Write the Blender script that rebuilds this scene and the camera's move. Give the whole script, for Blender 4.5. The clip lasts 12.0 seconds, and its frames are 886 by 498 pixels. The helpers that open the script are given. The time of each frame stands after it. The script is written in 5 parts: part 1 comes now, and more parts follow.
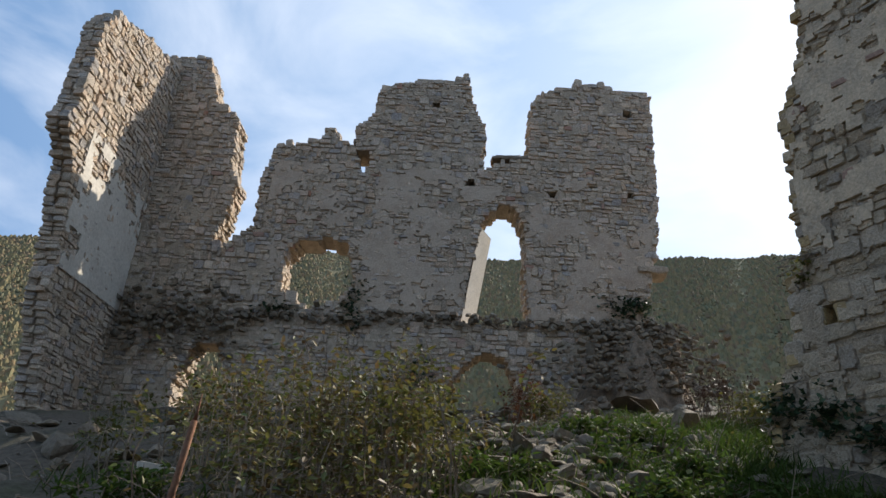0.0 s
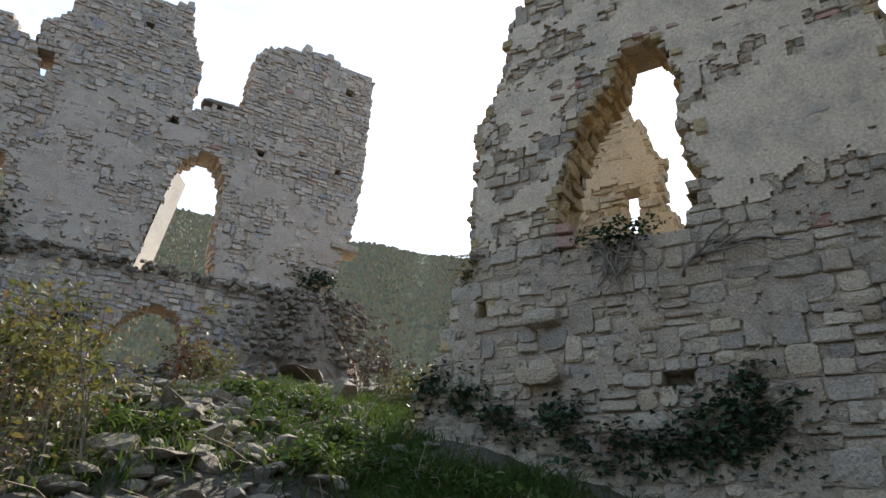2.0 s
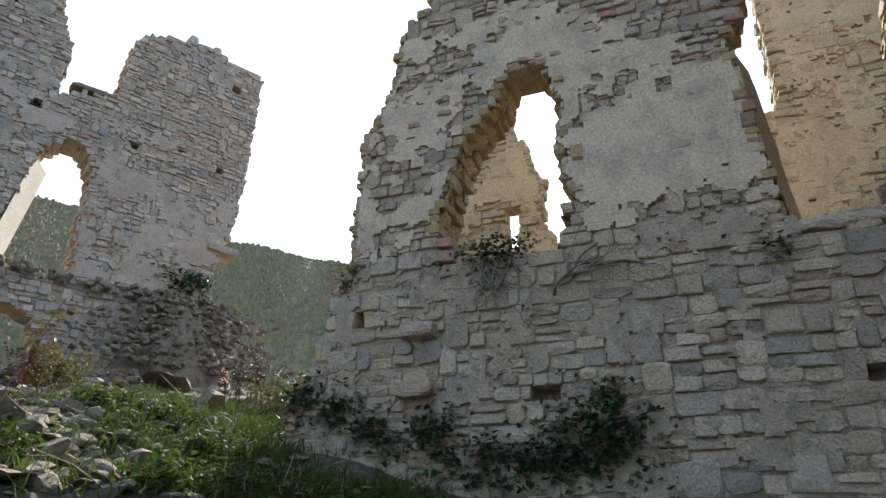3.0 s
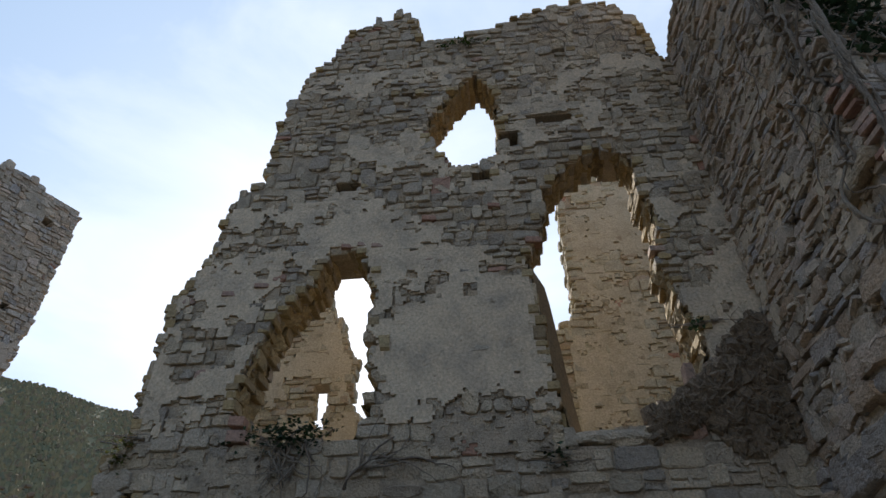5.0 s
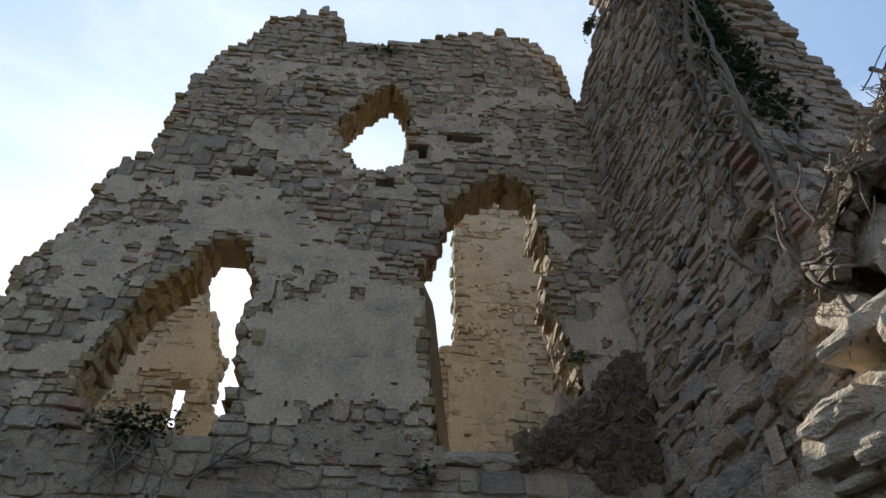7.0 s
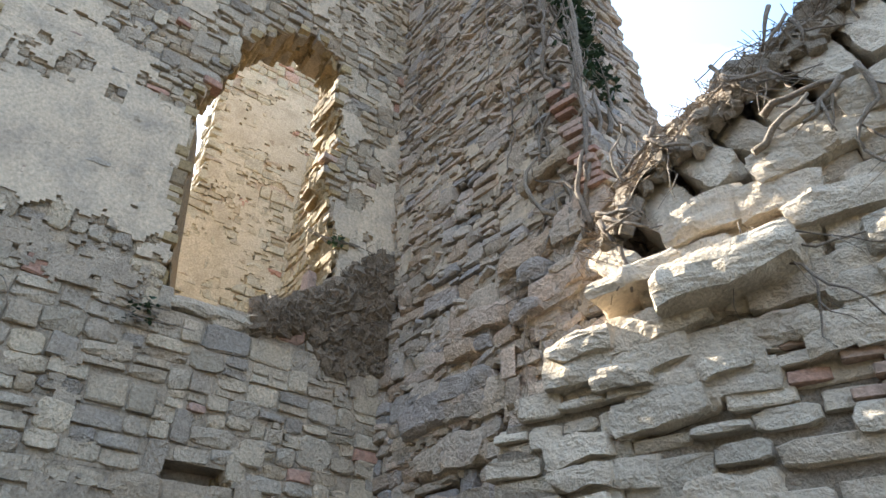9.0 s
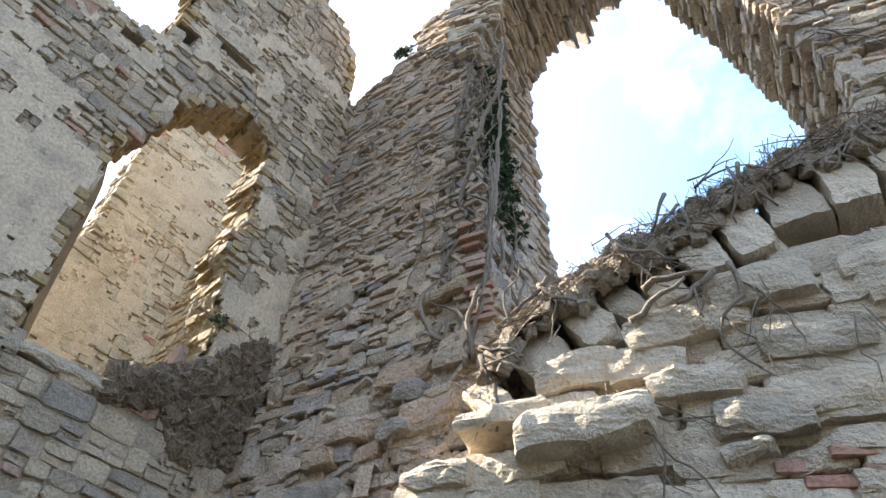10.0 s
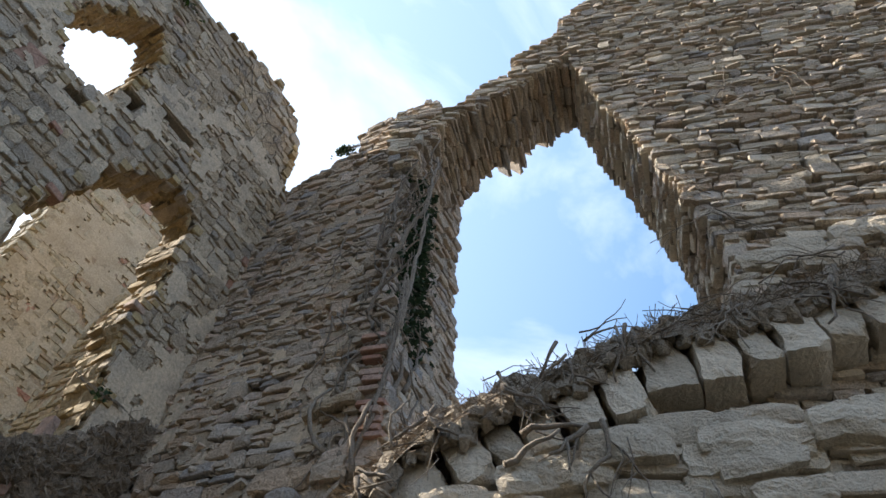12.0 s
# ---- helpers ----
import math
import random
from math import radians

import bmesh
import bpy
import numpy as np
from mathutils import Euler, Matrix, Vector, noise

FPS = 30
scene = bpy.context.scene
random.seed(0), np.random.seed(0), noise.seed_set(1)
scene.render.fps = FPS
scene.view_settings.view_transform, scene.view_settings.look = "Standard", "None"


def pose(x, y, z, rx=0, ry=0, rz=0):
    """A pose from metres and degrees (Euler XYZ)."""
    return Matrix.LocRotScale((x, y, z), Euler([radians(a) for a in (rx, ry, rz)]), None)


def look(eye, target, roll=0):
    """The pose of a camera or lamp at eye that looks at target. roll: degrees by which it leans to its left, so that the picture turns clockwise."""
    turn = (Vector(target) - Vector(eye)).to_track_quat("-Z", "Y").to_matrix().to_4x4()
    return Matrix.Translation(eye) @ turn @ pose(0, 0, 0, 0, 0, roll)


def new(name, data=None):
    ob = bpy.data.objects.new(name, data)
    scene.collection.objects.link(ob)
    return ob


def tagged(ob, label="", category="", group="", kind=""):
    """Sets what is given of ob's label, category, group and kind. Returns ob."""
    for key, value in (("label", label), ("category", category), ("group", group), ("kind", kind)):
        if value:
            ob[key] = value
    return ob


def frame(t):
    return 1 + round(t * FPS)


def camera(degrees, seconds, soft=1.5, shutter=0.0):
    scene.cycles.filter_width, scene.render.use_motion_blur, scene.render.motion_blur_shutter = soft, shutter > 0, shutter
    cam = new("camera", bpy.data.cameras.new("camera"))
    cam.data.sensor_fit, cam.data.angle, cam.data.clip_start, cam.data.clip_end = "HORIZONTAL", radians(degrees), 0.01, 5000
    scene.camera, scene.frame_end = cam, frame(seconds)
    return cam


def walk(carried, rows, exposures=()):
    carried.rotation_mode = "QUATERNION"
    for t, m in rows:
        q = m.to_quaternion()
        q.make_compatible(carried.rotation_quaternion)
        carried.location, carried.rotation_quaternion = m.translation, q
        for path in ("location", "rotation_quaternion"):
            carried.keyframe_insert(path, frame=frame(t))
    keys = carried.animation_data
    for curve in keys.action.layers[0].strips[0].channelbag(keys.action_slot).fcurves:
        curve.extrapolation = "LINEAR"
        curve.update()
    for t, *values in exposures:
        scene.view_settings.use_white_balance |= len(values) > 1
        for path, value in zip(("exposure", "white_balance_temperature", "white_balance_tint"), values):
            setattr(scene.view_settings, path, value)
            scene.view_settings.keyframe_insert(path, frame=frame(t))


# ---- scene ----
cam = camera(67.0, 12.0)
PATH = [
    (0, (0.013, 0.033, 1.575), (0.882, 1.634, 2.401), 3.5),
    (0.5, (-0.024, 0.048, 1.56), (1.041, 1.534, 2.372), 3.1),
    (1, (0.03, 0.041, 1.562), (1.29, 1.376, 2.356), 2.9),
    (1.5, (0.102, 0.063, 1.558), (1.519, 1.231, 2.35), 3.1),
    (2, (0.1, 0.044, 1.555), (1.627, 1.063, 2.348), 3.1),
    (2.5, (0.121, 0.032, 1.57), (1.733, 0.903, 2.37), 2.5),
    (3, (0.129, -0.01, 1.593), (1.802, 0.71, 2.419), 1.5),
    (3.5, (0.086, -0.071, 1.647), (1.787, 0.434, 2.571), 0.6),
    (3.7, (0.055, -0.105, 1.679), (1.745, 0.319, 2.662), 0.4),
    (5.3, (0.037, -0.224, 1.704), (1.557, -0.096, 2.997), -0.6),
    (5.5, (0.042, -0.224, 1.702), (1.546, -0.145, 3.018), -0.7),
    (6, (0.051, -0.202, 1.699), (1.521, -0.215, 3.055), 0.0),
    (6.5, (0.097, -0.189, 1.714), (1.568, -0.256, 3.067), 0.4),
    (6.7, (0.172, -0.189, 1.701), (1.654, -0.275, 3.041), 0.4),
    (8.3, (0.722, 0.053, 1.59), (2.188, -0.668, 2.743), -0.6),
    (8.5, (0.754, 0.098, 1.585), (2.186, -0.725, 2.712), -0.6),
    (9, (0.755, 0.141, 1.627), (2.119, -0.819, 2.73), 1.5),
    (9.5, (0.737, 0.127, 1.623), (1.959, -0.889, 2.837), 4.8),
    (10, (0.689, 0.107, 1.616), (1.722, -0.904, 2.998), 8.2),
    (10.5, (0.56, 0.147, 1.671), (1.465, -0.857, 3.145), 9.9),
    (11, (0.5, 0.194, 1.676), (1.331, -0.8, 3.199), 11.0),
    (11.5, (0.472, 0.224, 1.676), (1.263, -0.752, 3.233), 11.7),
    (12, (0.444, 0.237, 1.672), (1.209, -0.725, 3.25), 12.0),
]
EXPOSURES = [(0.0, 0.5), (1.0, 0.7), (2.5, 1.42), (3.7, 1.27), (5.3, 0.4), (6.7, 0.44), (8.3, 1.95), (9.5, 2.33), (10.0, 2.17), (10.5, 1.82), (11.0, 1.46), (12.0, 1.2)]
walk(cam, [(t, look(eye, target, roll)) for t, eye, target, roll in PATH], EXPOSURES)


# ---- world, sun ----
SUN_YAW, SUN_EL = 72.0, 34.5
sun_way = Vector((math.sin(radians(SUN_YAW)) * math.cos(radians(SUN_EL)), math.cos(radians(SUN_YAW)) * math.cos(radians(SUN_EL)), math.sin(radians(SUN_EL))))
world = bpy.data.worlds.new("sky")
scene.world = world
world.use_nodes = True
wn, wl = world.node_tree.nodes, world.node_tree.links
sky = wn.new("ShaderNodeTexSky")
sky.sky_type, sky.sun_disc = "NISHITA", False
sky.sun_elevation, sky.sun_rotation = radians(SUN_EL), radians(SUN_YAW)
sky.air_density, sky.dust_density, sky.ozone_density = 1.0, 1.2, 1.5
coord = wn.new("ShaderNodeTexCoord")
stretch = wn.new("ShaderNodeMapping")
stretch.inputs["Scale"].default_value = (1.6, 1.0, 3.2)
stretch.inputs["Rotation"].default_value = (0.3, 0.2, 0.9)
clouds = wn.new("ShaderNodeTexNoise")
clouds.inputs["Scale"].default_value, clouds.inputs["Detail"].default_value, clouds.inputs["Roughness"].default_value = 2.2, 7.0, 0.55
clouds.inputs["Distortion"].default_value = 0.4
cramp = wn.new("ShaderNodeValToRGB")
cramp.color_ramp.elements[0].position, cramp.color_ramp.elements[1].position = 0.44, 0.72
cmix = wn.new("ShaderNodeMixRGB")
cmix.inputs["Color2"].default_value = (7.2, 7.4, 7.8, 1)
haze = wn.new("ShaderNodeMixRGB")
haze.inputs["Fac"].default_value = 0.72
# the sky pales towards the sun
near_sun = wn.new("ShaderNodeVectorMath")
near_sun.operation = "DOT_PRODUCT"
near_sun.inputs[1].default_value = sun_way
pale = wn.new("ShaderNodeMapRange")
pale.inputs["From Min"].default_value, pale.inputs["From Max"].default_value = 0.35, 0.92
glow = wn.new("ShaderNodeMixRGB")
glow.inputs["Color1"].default_value, glow.inputs["Color2"].default_value = (1.25, 2.25, 3.95, 1), (3.3, 4.4, 5.9, 1)
wl.new(coord.outputs["Generated"], near_sun.inputs[0])
wl.new(near_sun.outputs["Value"], pale.inputs["Value"])
wl.new(pale.outputs["Result"], glow.inputs["Fac"])
wl.new(glow.outputs["Color"], haze.inputs["Color2"])
half = wn.new("ShaderNodeMath")
half.operation = "MULTIPLY"
half.inputs[1].default_value = 0.4
wl.new(coord.outputs["Generated"], stretch.inputs["Vector"])
wl.new(stretch.outputs["Vector"], clouds.inputs["Vector"])
wl.new(clouds.outputs["Fac"], cramp.inputs["Fac"])
wl.new(cramp.outputs["Color"], half.inputs[0])
wl.new(half.outputs[0], cmix.inputs["Fac"])
wl.new(sky.outputs["Color"], haze.inputs["Color1"])
wl.new(haze.outputs["Color"], cmix.inputs["Color1"])
wl.new(cmix.outputs["Color"], wn["Background"].inputs["Color"])
wn["Background"].inputs["Strength"].default_value = 0.13
sun = new("sun", bpy.data.lights.new("sun", "SUN"))
sun.data.energy, sun.data.angle, sun.data.color = 4.6, radians(0.6), (1.0, 0.93, 0.83)
sun.matrix_world = look(sun_way * 50, (0, 0, 0))


# ---- materials ----
def material(name, tones, rough=0.9, scale=6.0, bump=0.4, fine=40.0, stain=0.35, stain_tone=(0.12, 0.11, 0.09), dist=0.02, sheen=0.3, grit=(0.55, 1.4), spread=1.0):
    """Rough mineral or plant surface: tones picked piece by piece, two scales of stain and grain, relief."""
    if spread != 1.0:
        mid = [sum(t[c] for t in tones) / len(tones) for c in range(3)]
        tones = [tuple(max(0.02, mid[c] + spread * (t[c] - mid[c])) for c in range(3)) for t in tones]
    m = bpy.data.materials.new(name)
    m.use_nodes = True
    n, l = m.node_tree.nodes, m.node_tree.links
    bsdf = n["Principled BSDF"]
    bsdf.inputs["Roughness"].default_value = rough
    bsdf.inputs["Specular IOR Level"].default_value = sheen
    info, geo = n.new("ShaderNodeObjectInfo"), n.new("ShaderNodeNewGeometry")
    add, fr = n.new("ShaderNodeMath"), n.new("ShaderNodeMath")
    fr.operation = "FRACT"
    l.new(info.outputs["Random"], add.inputs[0])
    l.new(geo.outputs["Random Per Island"], add.inputs[1])
    l.new(add.outputs[0], fr.inputs[0])
    ramp = n.new("ShaderNodeValToRGB")
    e = ramp.color_ramp.elements
    while len(e) < len(tones):
        e.new(0.5)
    for k, tone in enumerate(tones):
        e[k].position, e[k].color = k / max(1, len(tones) - 1), (*tone, 1)
    l.new(fr.outputs[0], ramp.inputs["Fac"])
    big, small = n.new("ShaderNodeTexNoise"), n.new("ShaderNodeTexNoise")
    pos = n.new("ShaderNodeNewGeometry")
    for tex, sc, det in ((big, scale, 5.0), (small, fine, 6.0)):
        tex.inputs["Scale"].default_value, tex.inputs["Detail"].default_value = sc, det
        tex.inputs["Roughness"].default_value = 0.65
        l.new(pos.outputs["Position"], tex.inputs["Vector"])
    sr = n.new("ShaderNodeValToRGB")
    sr.color_ramp.elements[0].position, sr.color_ramp.elements[1].position = 0.45, 0.75
    l.new(big.outputs["Fac"], sr.inputs["Fac"])
    sm = n.new("ShaderNodeMath")
    sm.operation = "MULTIPLY"
    sm.inputs[1].default_value = stain
    l.new(sr.outputs["Color"], sm.inputs[0])
    mix = n.new("ShaderNodeMixRGB")
    mix.inputs["Color2"].default_value = (*stain_tone, 1)
    l.new(sm.outputs[0], mix.inputs["Fac"])
    l.new(ramp.outputs["Color"], mix.inputs["Color1"])
    grain = n.new("ShaderNodeMapRange")
    grain.inputs["From Min"].default_value, grain.inputs["From Max"].default_value = 0.25, 0.75
    grain.inputs["To Min"].default_value, grain.inputs["To Max"].default_value = grit
    l.new(small.outputs["Fac"], grain.inputs["Value"])
    mul = n.new("ShaderNodeMixRGB")
    mul.blend_type = "MULTIPLY"
    mul.inputs["Fac"].default_value = 1.0
    l.new(mix.outputs["Color"], mul.inputs["Color1"])
    l.new(grain.outputs["Result"], mul.inputs["Color2"])
    l.new(mul.outputs["Color"], bsdf.inputs["Base Color"])
    hsum = n.new("ShaderNodeMath")
    l.new(big.outputs["Fac"], hsum.inputs[0])
    l.new(small.outputs["Fac"], hsum.inputs[1])
    b = n.new("ShaderNodeBump")
    b.inputs["Strength"].default_value, b.inputs["Distance"].default_value = bump, dist
    l.new(hsum.outputs[0], b.inputs["Height"])
    l.new(b.outputs["Normal"], bsdf.inputs["Normal"])
    return m


def leafy(name, tones, rough=0.55, shine=0.25):
    """Leaves: tones leaf by leaf, light passing through."""
    m = material(name, tones, rough, 3.0, 0.1, 60.0, 0.25, tuple(0.5 * v for v in tones[0]), 0.005, 0.2)
    n, l = m.node_tree.nodes, m.node_tree.links
    bsdf = n["Principled BSDF"]
    tr, mixer = n.new("ShaderNodeBsdfTranslucent"), n.new("ShaderNodeMixShader")
    mixer.inputs["Fac"].default_value = shine
    src = bsdf.inputs["Base Color"].links[0].from_socket
    l.new(src, tr.inputs["Color"])
    l.new(bsdf.outputs[0], mixer.inputs[1])
    l.new(tr.outputs[0], mixer.inputs[2])
    l.new(mixer.outputs[0], n["Material Output"].inputs["Surface"])
    return m


STONE = material("sandstone", [(0.427, 0.345, 0.261), (0.606, 0.488, 0.365), (0.516, 0.43, 0.342), (0.712, 0.572, 0.422), (0.391, 0.352, 0.318), (0.659, 0.521, 0.405), (0.551, 0.403, 0.276), (0.588, 0.513, 0.431)], bump=0.9, fine=48, dist=0.03, spread=1.05, grit=(0.55, 1.4))
STONE_GREY = material("grey_sandstone", [(0.419, 0.347, 0.253), (0.604, 0.487, 0.346), (0.504, 0.427, 0.334), (0.67, 0.538, 0.37), (0.369, 0.319, 0.264), (0.57, 0.442, 0.3), (0.469, 0.369, 0.26), (0.738, 0.604, 0.432)], bump=0.9, fine=48, dist=0.03, spread=0.95, grit=(0.6, 1.35))
# Dusty pale stone, lightened further to stand in for light on the low wall.
STONE_PALE = material("dusty_lit_stone", [(0.59, 0.501, 0.384), (0.709, 0.608, 0.471), (0.637, 0.532, 0.404), (0.756, 0.641, 0.49), (0.543, 0.468, 0.365)], bump=0.9, fine=48, dist=0.03, stain=0.45, stain_tone=(0.36, 0.31, 0.235), grit=(0.78, 1.2), spread=1.3)
DRY_SOIL = material("dry_pale_soil", [(0.36, 0.30, 0.23), (0.42, 0.35, 0.27)], scale=7, bump=1.0, fine=60, stain=0.6, stain_tone=(0.17, 0.135, 0.10), dist=0.03)
STONE_WARM = material("warm_sandstone", [(0.344, 0.304, 0.21), (0.43, 0.384, 0.269), (0.379, 0.343, 0.252), (0.457, 0.401, 0.286), (0.327, 0.277, 0.185), (0.405, 0.343, 0.235), (0.362, 0.277, 0.185)], bump=0.5)
MORTAR = material("lime_mortar", [(0.462, 0.372, 0.271), (0.517, 0.417, 0.306)], scale=6.0, bump=0.9, fine=50, stain=0.6, dist=0.03, grit=(0.7, 1.25))
# Core mortar with the shade of deep gaps and arch underside in its colour.
SHADED_MORTAR = material("shaded_mortar", [(0.23, 0.185, 0.14), (0.29, 0.235, 0.175)], scale=8.0, bump=1.0, fine=50, stain=0.6, stain_tone=(0.10, 0.08, 0.06), dist=0.03)
PLASTER = material("old_plaster", [(0.609, 0.488, 0.346), (0.647, 0.522, 0.374)], scale=3.2, bump=0.7, fine=38, stain=0.75, stain_tone=(0.30, 0.255, 0.205), grit=(0.68, 1.28))
RENDER = material("thin_render", [(0.464, 0.370, 0.281), (0.494, 0.400, 0.304)], scale=4.0, bump=0.7, fine=40, stain=0.8, stain_tone=(0.340, 0.250, 0.179), grit=(0.75, 1.22))
TAN_PLASTER = material("tan_plaster", [(0.45, 0.385, 0.275), (0.49, 0.42, 0.30)], scale=3.0, bump=0.7, fine=38, stain=0.75, stain_tone=(0.30, 0.25, 0.165), grit=(0.72, 1.25))
PLASTER_PALE = material("pale_plaster", [(0.58, 0.53, 0.45), (0.62, 0.57, 0.49)], scale=2.2, bump=0.4, fine=24, stain=0.45, stain_tone=(0.36, 0.31, 0.25), grit=(0.8, 1.18))
BRICK = material("old_brick", [(0.37, 0.20, 0.14), (0.43, 0.25, 0.175), (0.38, 0.25, 0.19), (0.46, 0.33, 0.25)], bump=0.5)
OCHRE = material("ochre_rubble", [(0.42, 0.30, 0.14), (0.34, 0.24, 0.12), (0.48, 0.36, 0.19), (0.30, 0.22, 0.13)], bump=0.6)
SOIL = material("soil", [(0.111, 0.088, 0.062), (0.13, 0.104, 0.075)], scale=1.4, bump=1.0, fine=16, stain=0.6, stain_tone=(0.05, 0.065, 0.025), dist=0.06)
HUMUS = material("dry_humus", [(0.258, 0.197, 0.138), (0.309, 0.234, 0.162)], scale=6, bump=1.0, fine=50, stain=0.75, stain_tone=(0.059, 0.046, 0.033), dist=0.03)
ROCK = material("rubble_stone", [(0.187, 0.149, 0.107), (0.248, 0.202, 0.142), (0.155, 0.129, 0.099), (0.217, 0.165, 0.114), (0.279, 0.232, 0.17)], bump=0.7, fine=26, stain=0.45, stain_tone=(0.111, 0.104, 0.067))
BARK = material("vine_bark", [(0.25, 0.20, 0.155), (0.33, 0.275, 0.215), (0.20, 0.16, 0.125)], scale=14, bump=0.8, fine=80)
TWIG = material("dry_twigs", [(0.253, 0.19, 0.132), (0.38, 0.299, 0.213), (0.172, 0.127, 0.092), (0.31, 0.253, 0.196)], scale=14, bump=0.3)
RED_TWIG = material("red_brown_stem", [(0.17, 0.075, 0.045), (0.23, 0.11, 0.06)], scale=14, bump=0.3)
TIMBER = material("weathered_timber", [(0.19, 0.145, 0.105), (0.23, 0.18, 0.13)], scale=10, bump=0.5, fine=60)
LEAF = leafy("shrub_leaf", [(0.095, 0.13, 0.036), (0.17, 0.165, 0.05), (0.115, 0.135, 0.04), (0.27, 0.22, 0.065), (0.17, 0.11, 0.05), (0.12, 0.085, 0.045)])
LEAF_YELLOW = leafy("yellowing_leaf", [(0.10, 0.112, 0.03), (0.175, 0.155, 0.04), (0.085, 0.095, 0.028), (0.21, 0.185, 0.055)], shine=0.3)
LEAF_RUST = leafy("rusty_leaf", [(0.16, 0.055, 0.025), (0.21, 0.09, 0.035), (0.09, 0.04, 0.024)], shine=0.2)
LEAF_DEAD = leafy("dead_brown_leaf", [(0.075, 0.038, 0.024), (0.10, 0.052, 0.03), (0.05, 0.028, 0.02)], shine=0.1)
DEAD_STEM = material("dead_stem", [(0.08, 0.045, 0.03), (0.11, 0.065, 0.04)], scale=14, bump=0.3)
GRASS = leafy("grass_blade", [(0.052, 0.092, 0.016), (0.080, 0.128, 0.024), (0.040, 0.068, 0.014), (0.112, 0.136, 0.032)], rough=0.8, shine=0.3)
IVY = leafy("ivy_leaf", [(0.036, 0.066, 0.034), (0.056, 0.094, 0.045), (0.03, 0.05, 0.03), (0.08, 0.115, 0.055)], rough=0.5, shine=0.12)
# Autumn tones lightened: haze over the far slope is put into the colour.
FOREST = leafy("hazy_autumn_wood", [(0.185, 0.165, 0.085), (0.25, 0.195, 0.095), (0.15, 0.15, 0.085), (0.27, 0.195, 0.095), (0.21, 0.145, 0.085), (0.14, 0.145, 0.088)], rough=0.9, shine=0.0)


# ---- making meshes ----
rnd = random.Random(11)


def data(name, verts, faces, mat, smooth=False):
    me = bpy.data.meshes.new(name)
    me.from_pydata([tuple(v) for v in verts], [], faces)
    me.materials.append(mat)
    if smooth:
        me.shade_smooth()
    return me


def part(name, me, parent=None, label="", m=None):
    """Links a mesh as one object, under a thing or a part."""
    ob = new(name, me)
    if m is not None:
        ob.matrix_world = m
    if parent is not None:
        ob.parent = parent
    if label:
        ob["label"] = label
    return ob


class Heap:
    """Gathers many small pieces into one mesh."""

    def __init__(self):
        self.v, self.f, self.n = [], [], 0

    def add(self, verts, faces):
        self.v.append(np.asarray(verts, float))
        self.f += [tuple(i + self.n for i in f) for f in faces]
        self.n += len(verts)

    def mesh(self, name, mat, smooth=False):
        return data(name, np.concatenate(self.v) if self.v else [], self.f, mat, smooth)


def unit_stone(seed, soft=0.16):
    """A split rubble stone, x and z from -0.5 to 0.5, front at y = 0, body towards y = 1, with chipped edges and an uneven face."""
    r = random.Random(seed)
    ring = [(-0.5, -0.5 + soft), (-0.5 + soft, -0.5), (0.5 - soft, -0.5), (0.5, -0.5 + soft), (0.5, 0.5 - soft), (0.5 - soft, 0.5), (-0.5 + soft, 0.5), (-0.5, 0.5 - soft)]
    ring = [(x * r.uniform(0.93, 1.05), z * r.uniform(0.86, 1.07)) for x, z in ring]
    lean_x, lean_z = r.uniform(-0.14, 0.14), r.uniform(-0.16, 0.16)
    v = [(x, 1.0, z) for x, z in ring]
    v += [(x, r.uniform(0.04, 0.16) + lean_x * x + lean_z * z, z) for x, z in ring]
    v += [(x * r.uniform(0.86, 0.99), r.uniform(-0.07, 0.06) + lean_x * x + lean_z * z, z * r.uniform(0.78, 0.98)) for x, z in ring]
    v.append((r.uniform(-0.25, 0.25), r.uniform(-0.12, 0.05), r.uniform(-0.2, 0.2)))
    f = []
    for a, b in ((0, 8), (8, 16)):
        f += [(a + k, a + (k + 1) % 8, b + (k + 1) % 8, b + k) for k in range(8)]
    f += [(16 + k, 16 + (k + 1) % 8, 24) for k in range(8)]
    return np.array(v), f


STONES = [unit_stone(k, 0.07 + 0.008 * k) for k in range(20)]
SHARED = {}


def inside(u, z, poly):
    """Even-odd test of points (arrays) against one outline."""
    hit = np.zeros(np.shape(u), bool)
    for (x0, y0), (x1, y1) in zip(poly, poly[1:] + poly[:1]):
        if y0 == y1:
            continue
        cross = ((y0 > z) != (y1 > z)) & (u < (x1 - x0) * (z - y0) / (y1 - y0) + x0)
        hit ^= cross
    return hit


def spans(z, outline, holes):
    """Stretches of masonry at a height."""
    u = np.arange(min(p[0] for p in outline) - 0.2, max(p[0] for p in outline) + 0.2, 0.01)
    zz = np.full(u.shape, z)
    solid = inside(u, zz, outline)
    for h in holes:
        solid &= ~inside(u, zz, h)
    edge = np.flatnonzero(np.diff(np.r_[0, solid.astype(int), 0]))
    return [(u[a], u[b - 1]) for a, b in zip(edge[::2], edge[1::2]) if u[b - 1] - u[a] > 0.06]


class Plane:
    """An upright wall face: u along it, z up, out towards the open side."""

    def __init__(self, x, y, ux, uy, ox, oy):
        self.o, self.u, self.out = np.array([x, y, 0.0]), np.array([ux, uy, 0.0]), np.array([ox, oy, 0.0])

    def at(self, u, z, d=0.0):
        return self.o + self.u * u + self.out * d + np.array([0, 0, z])


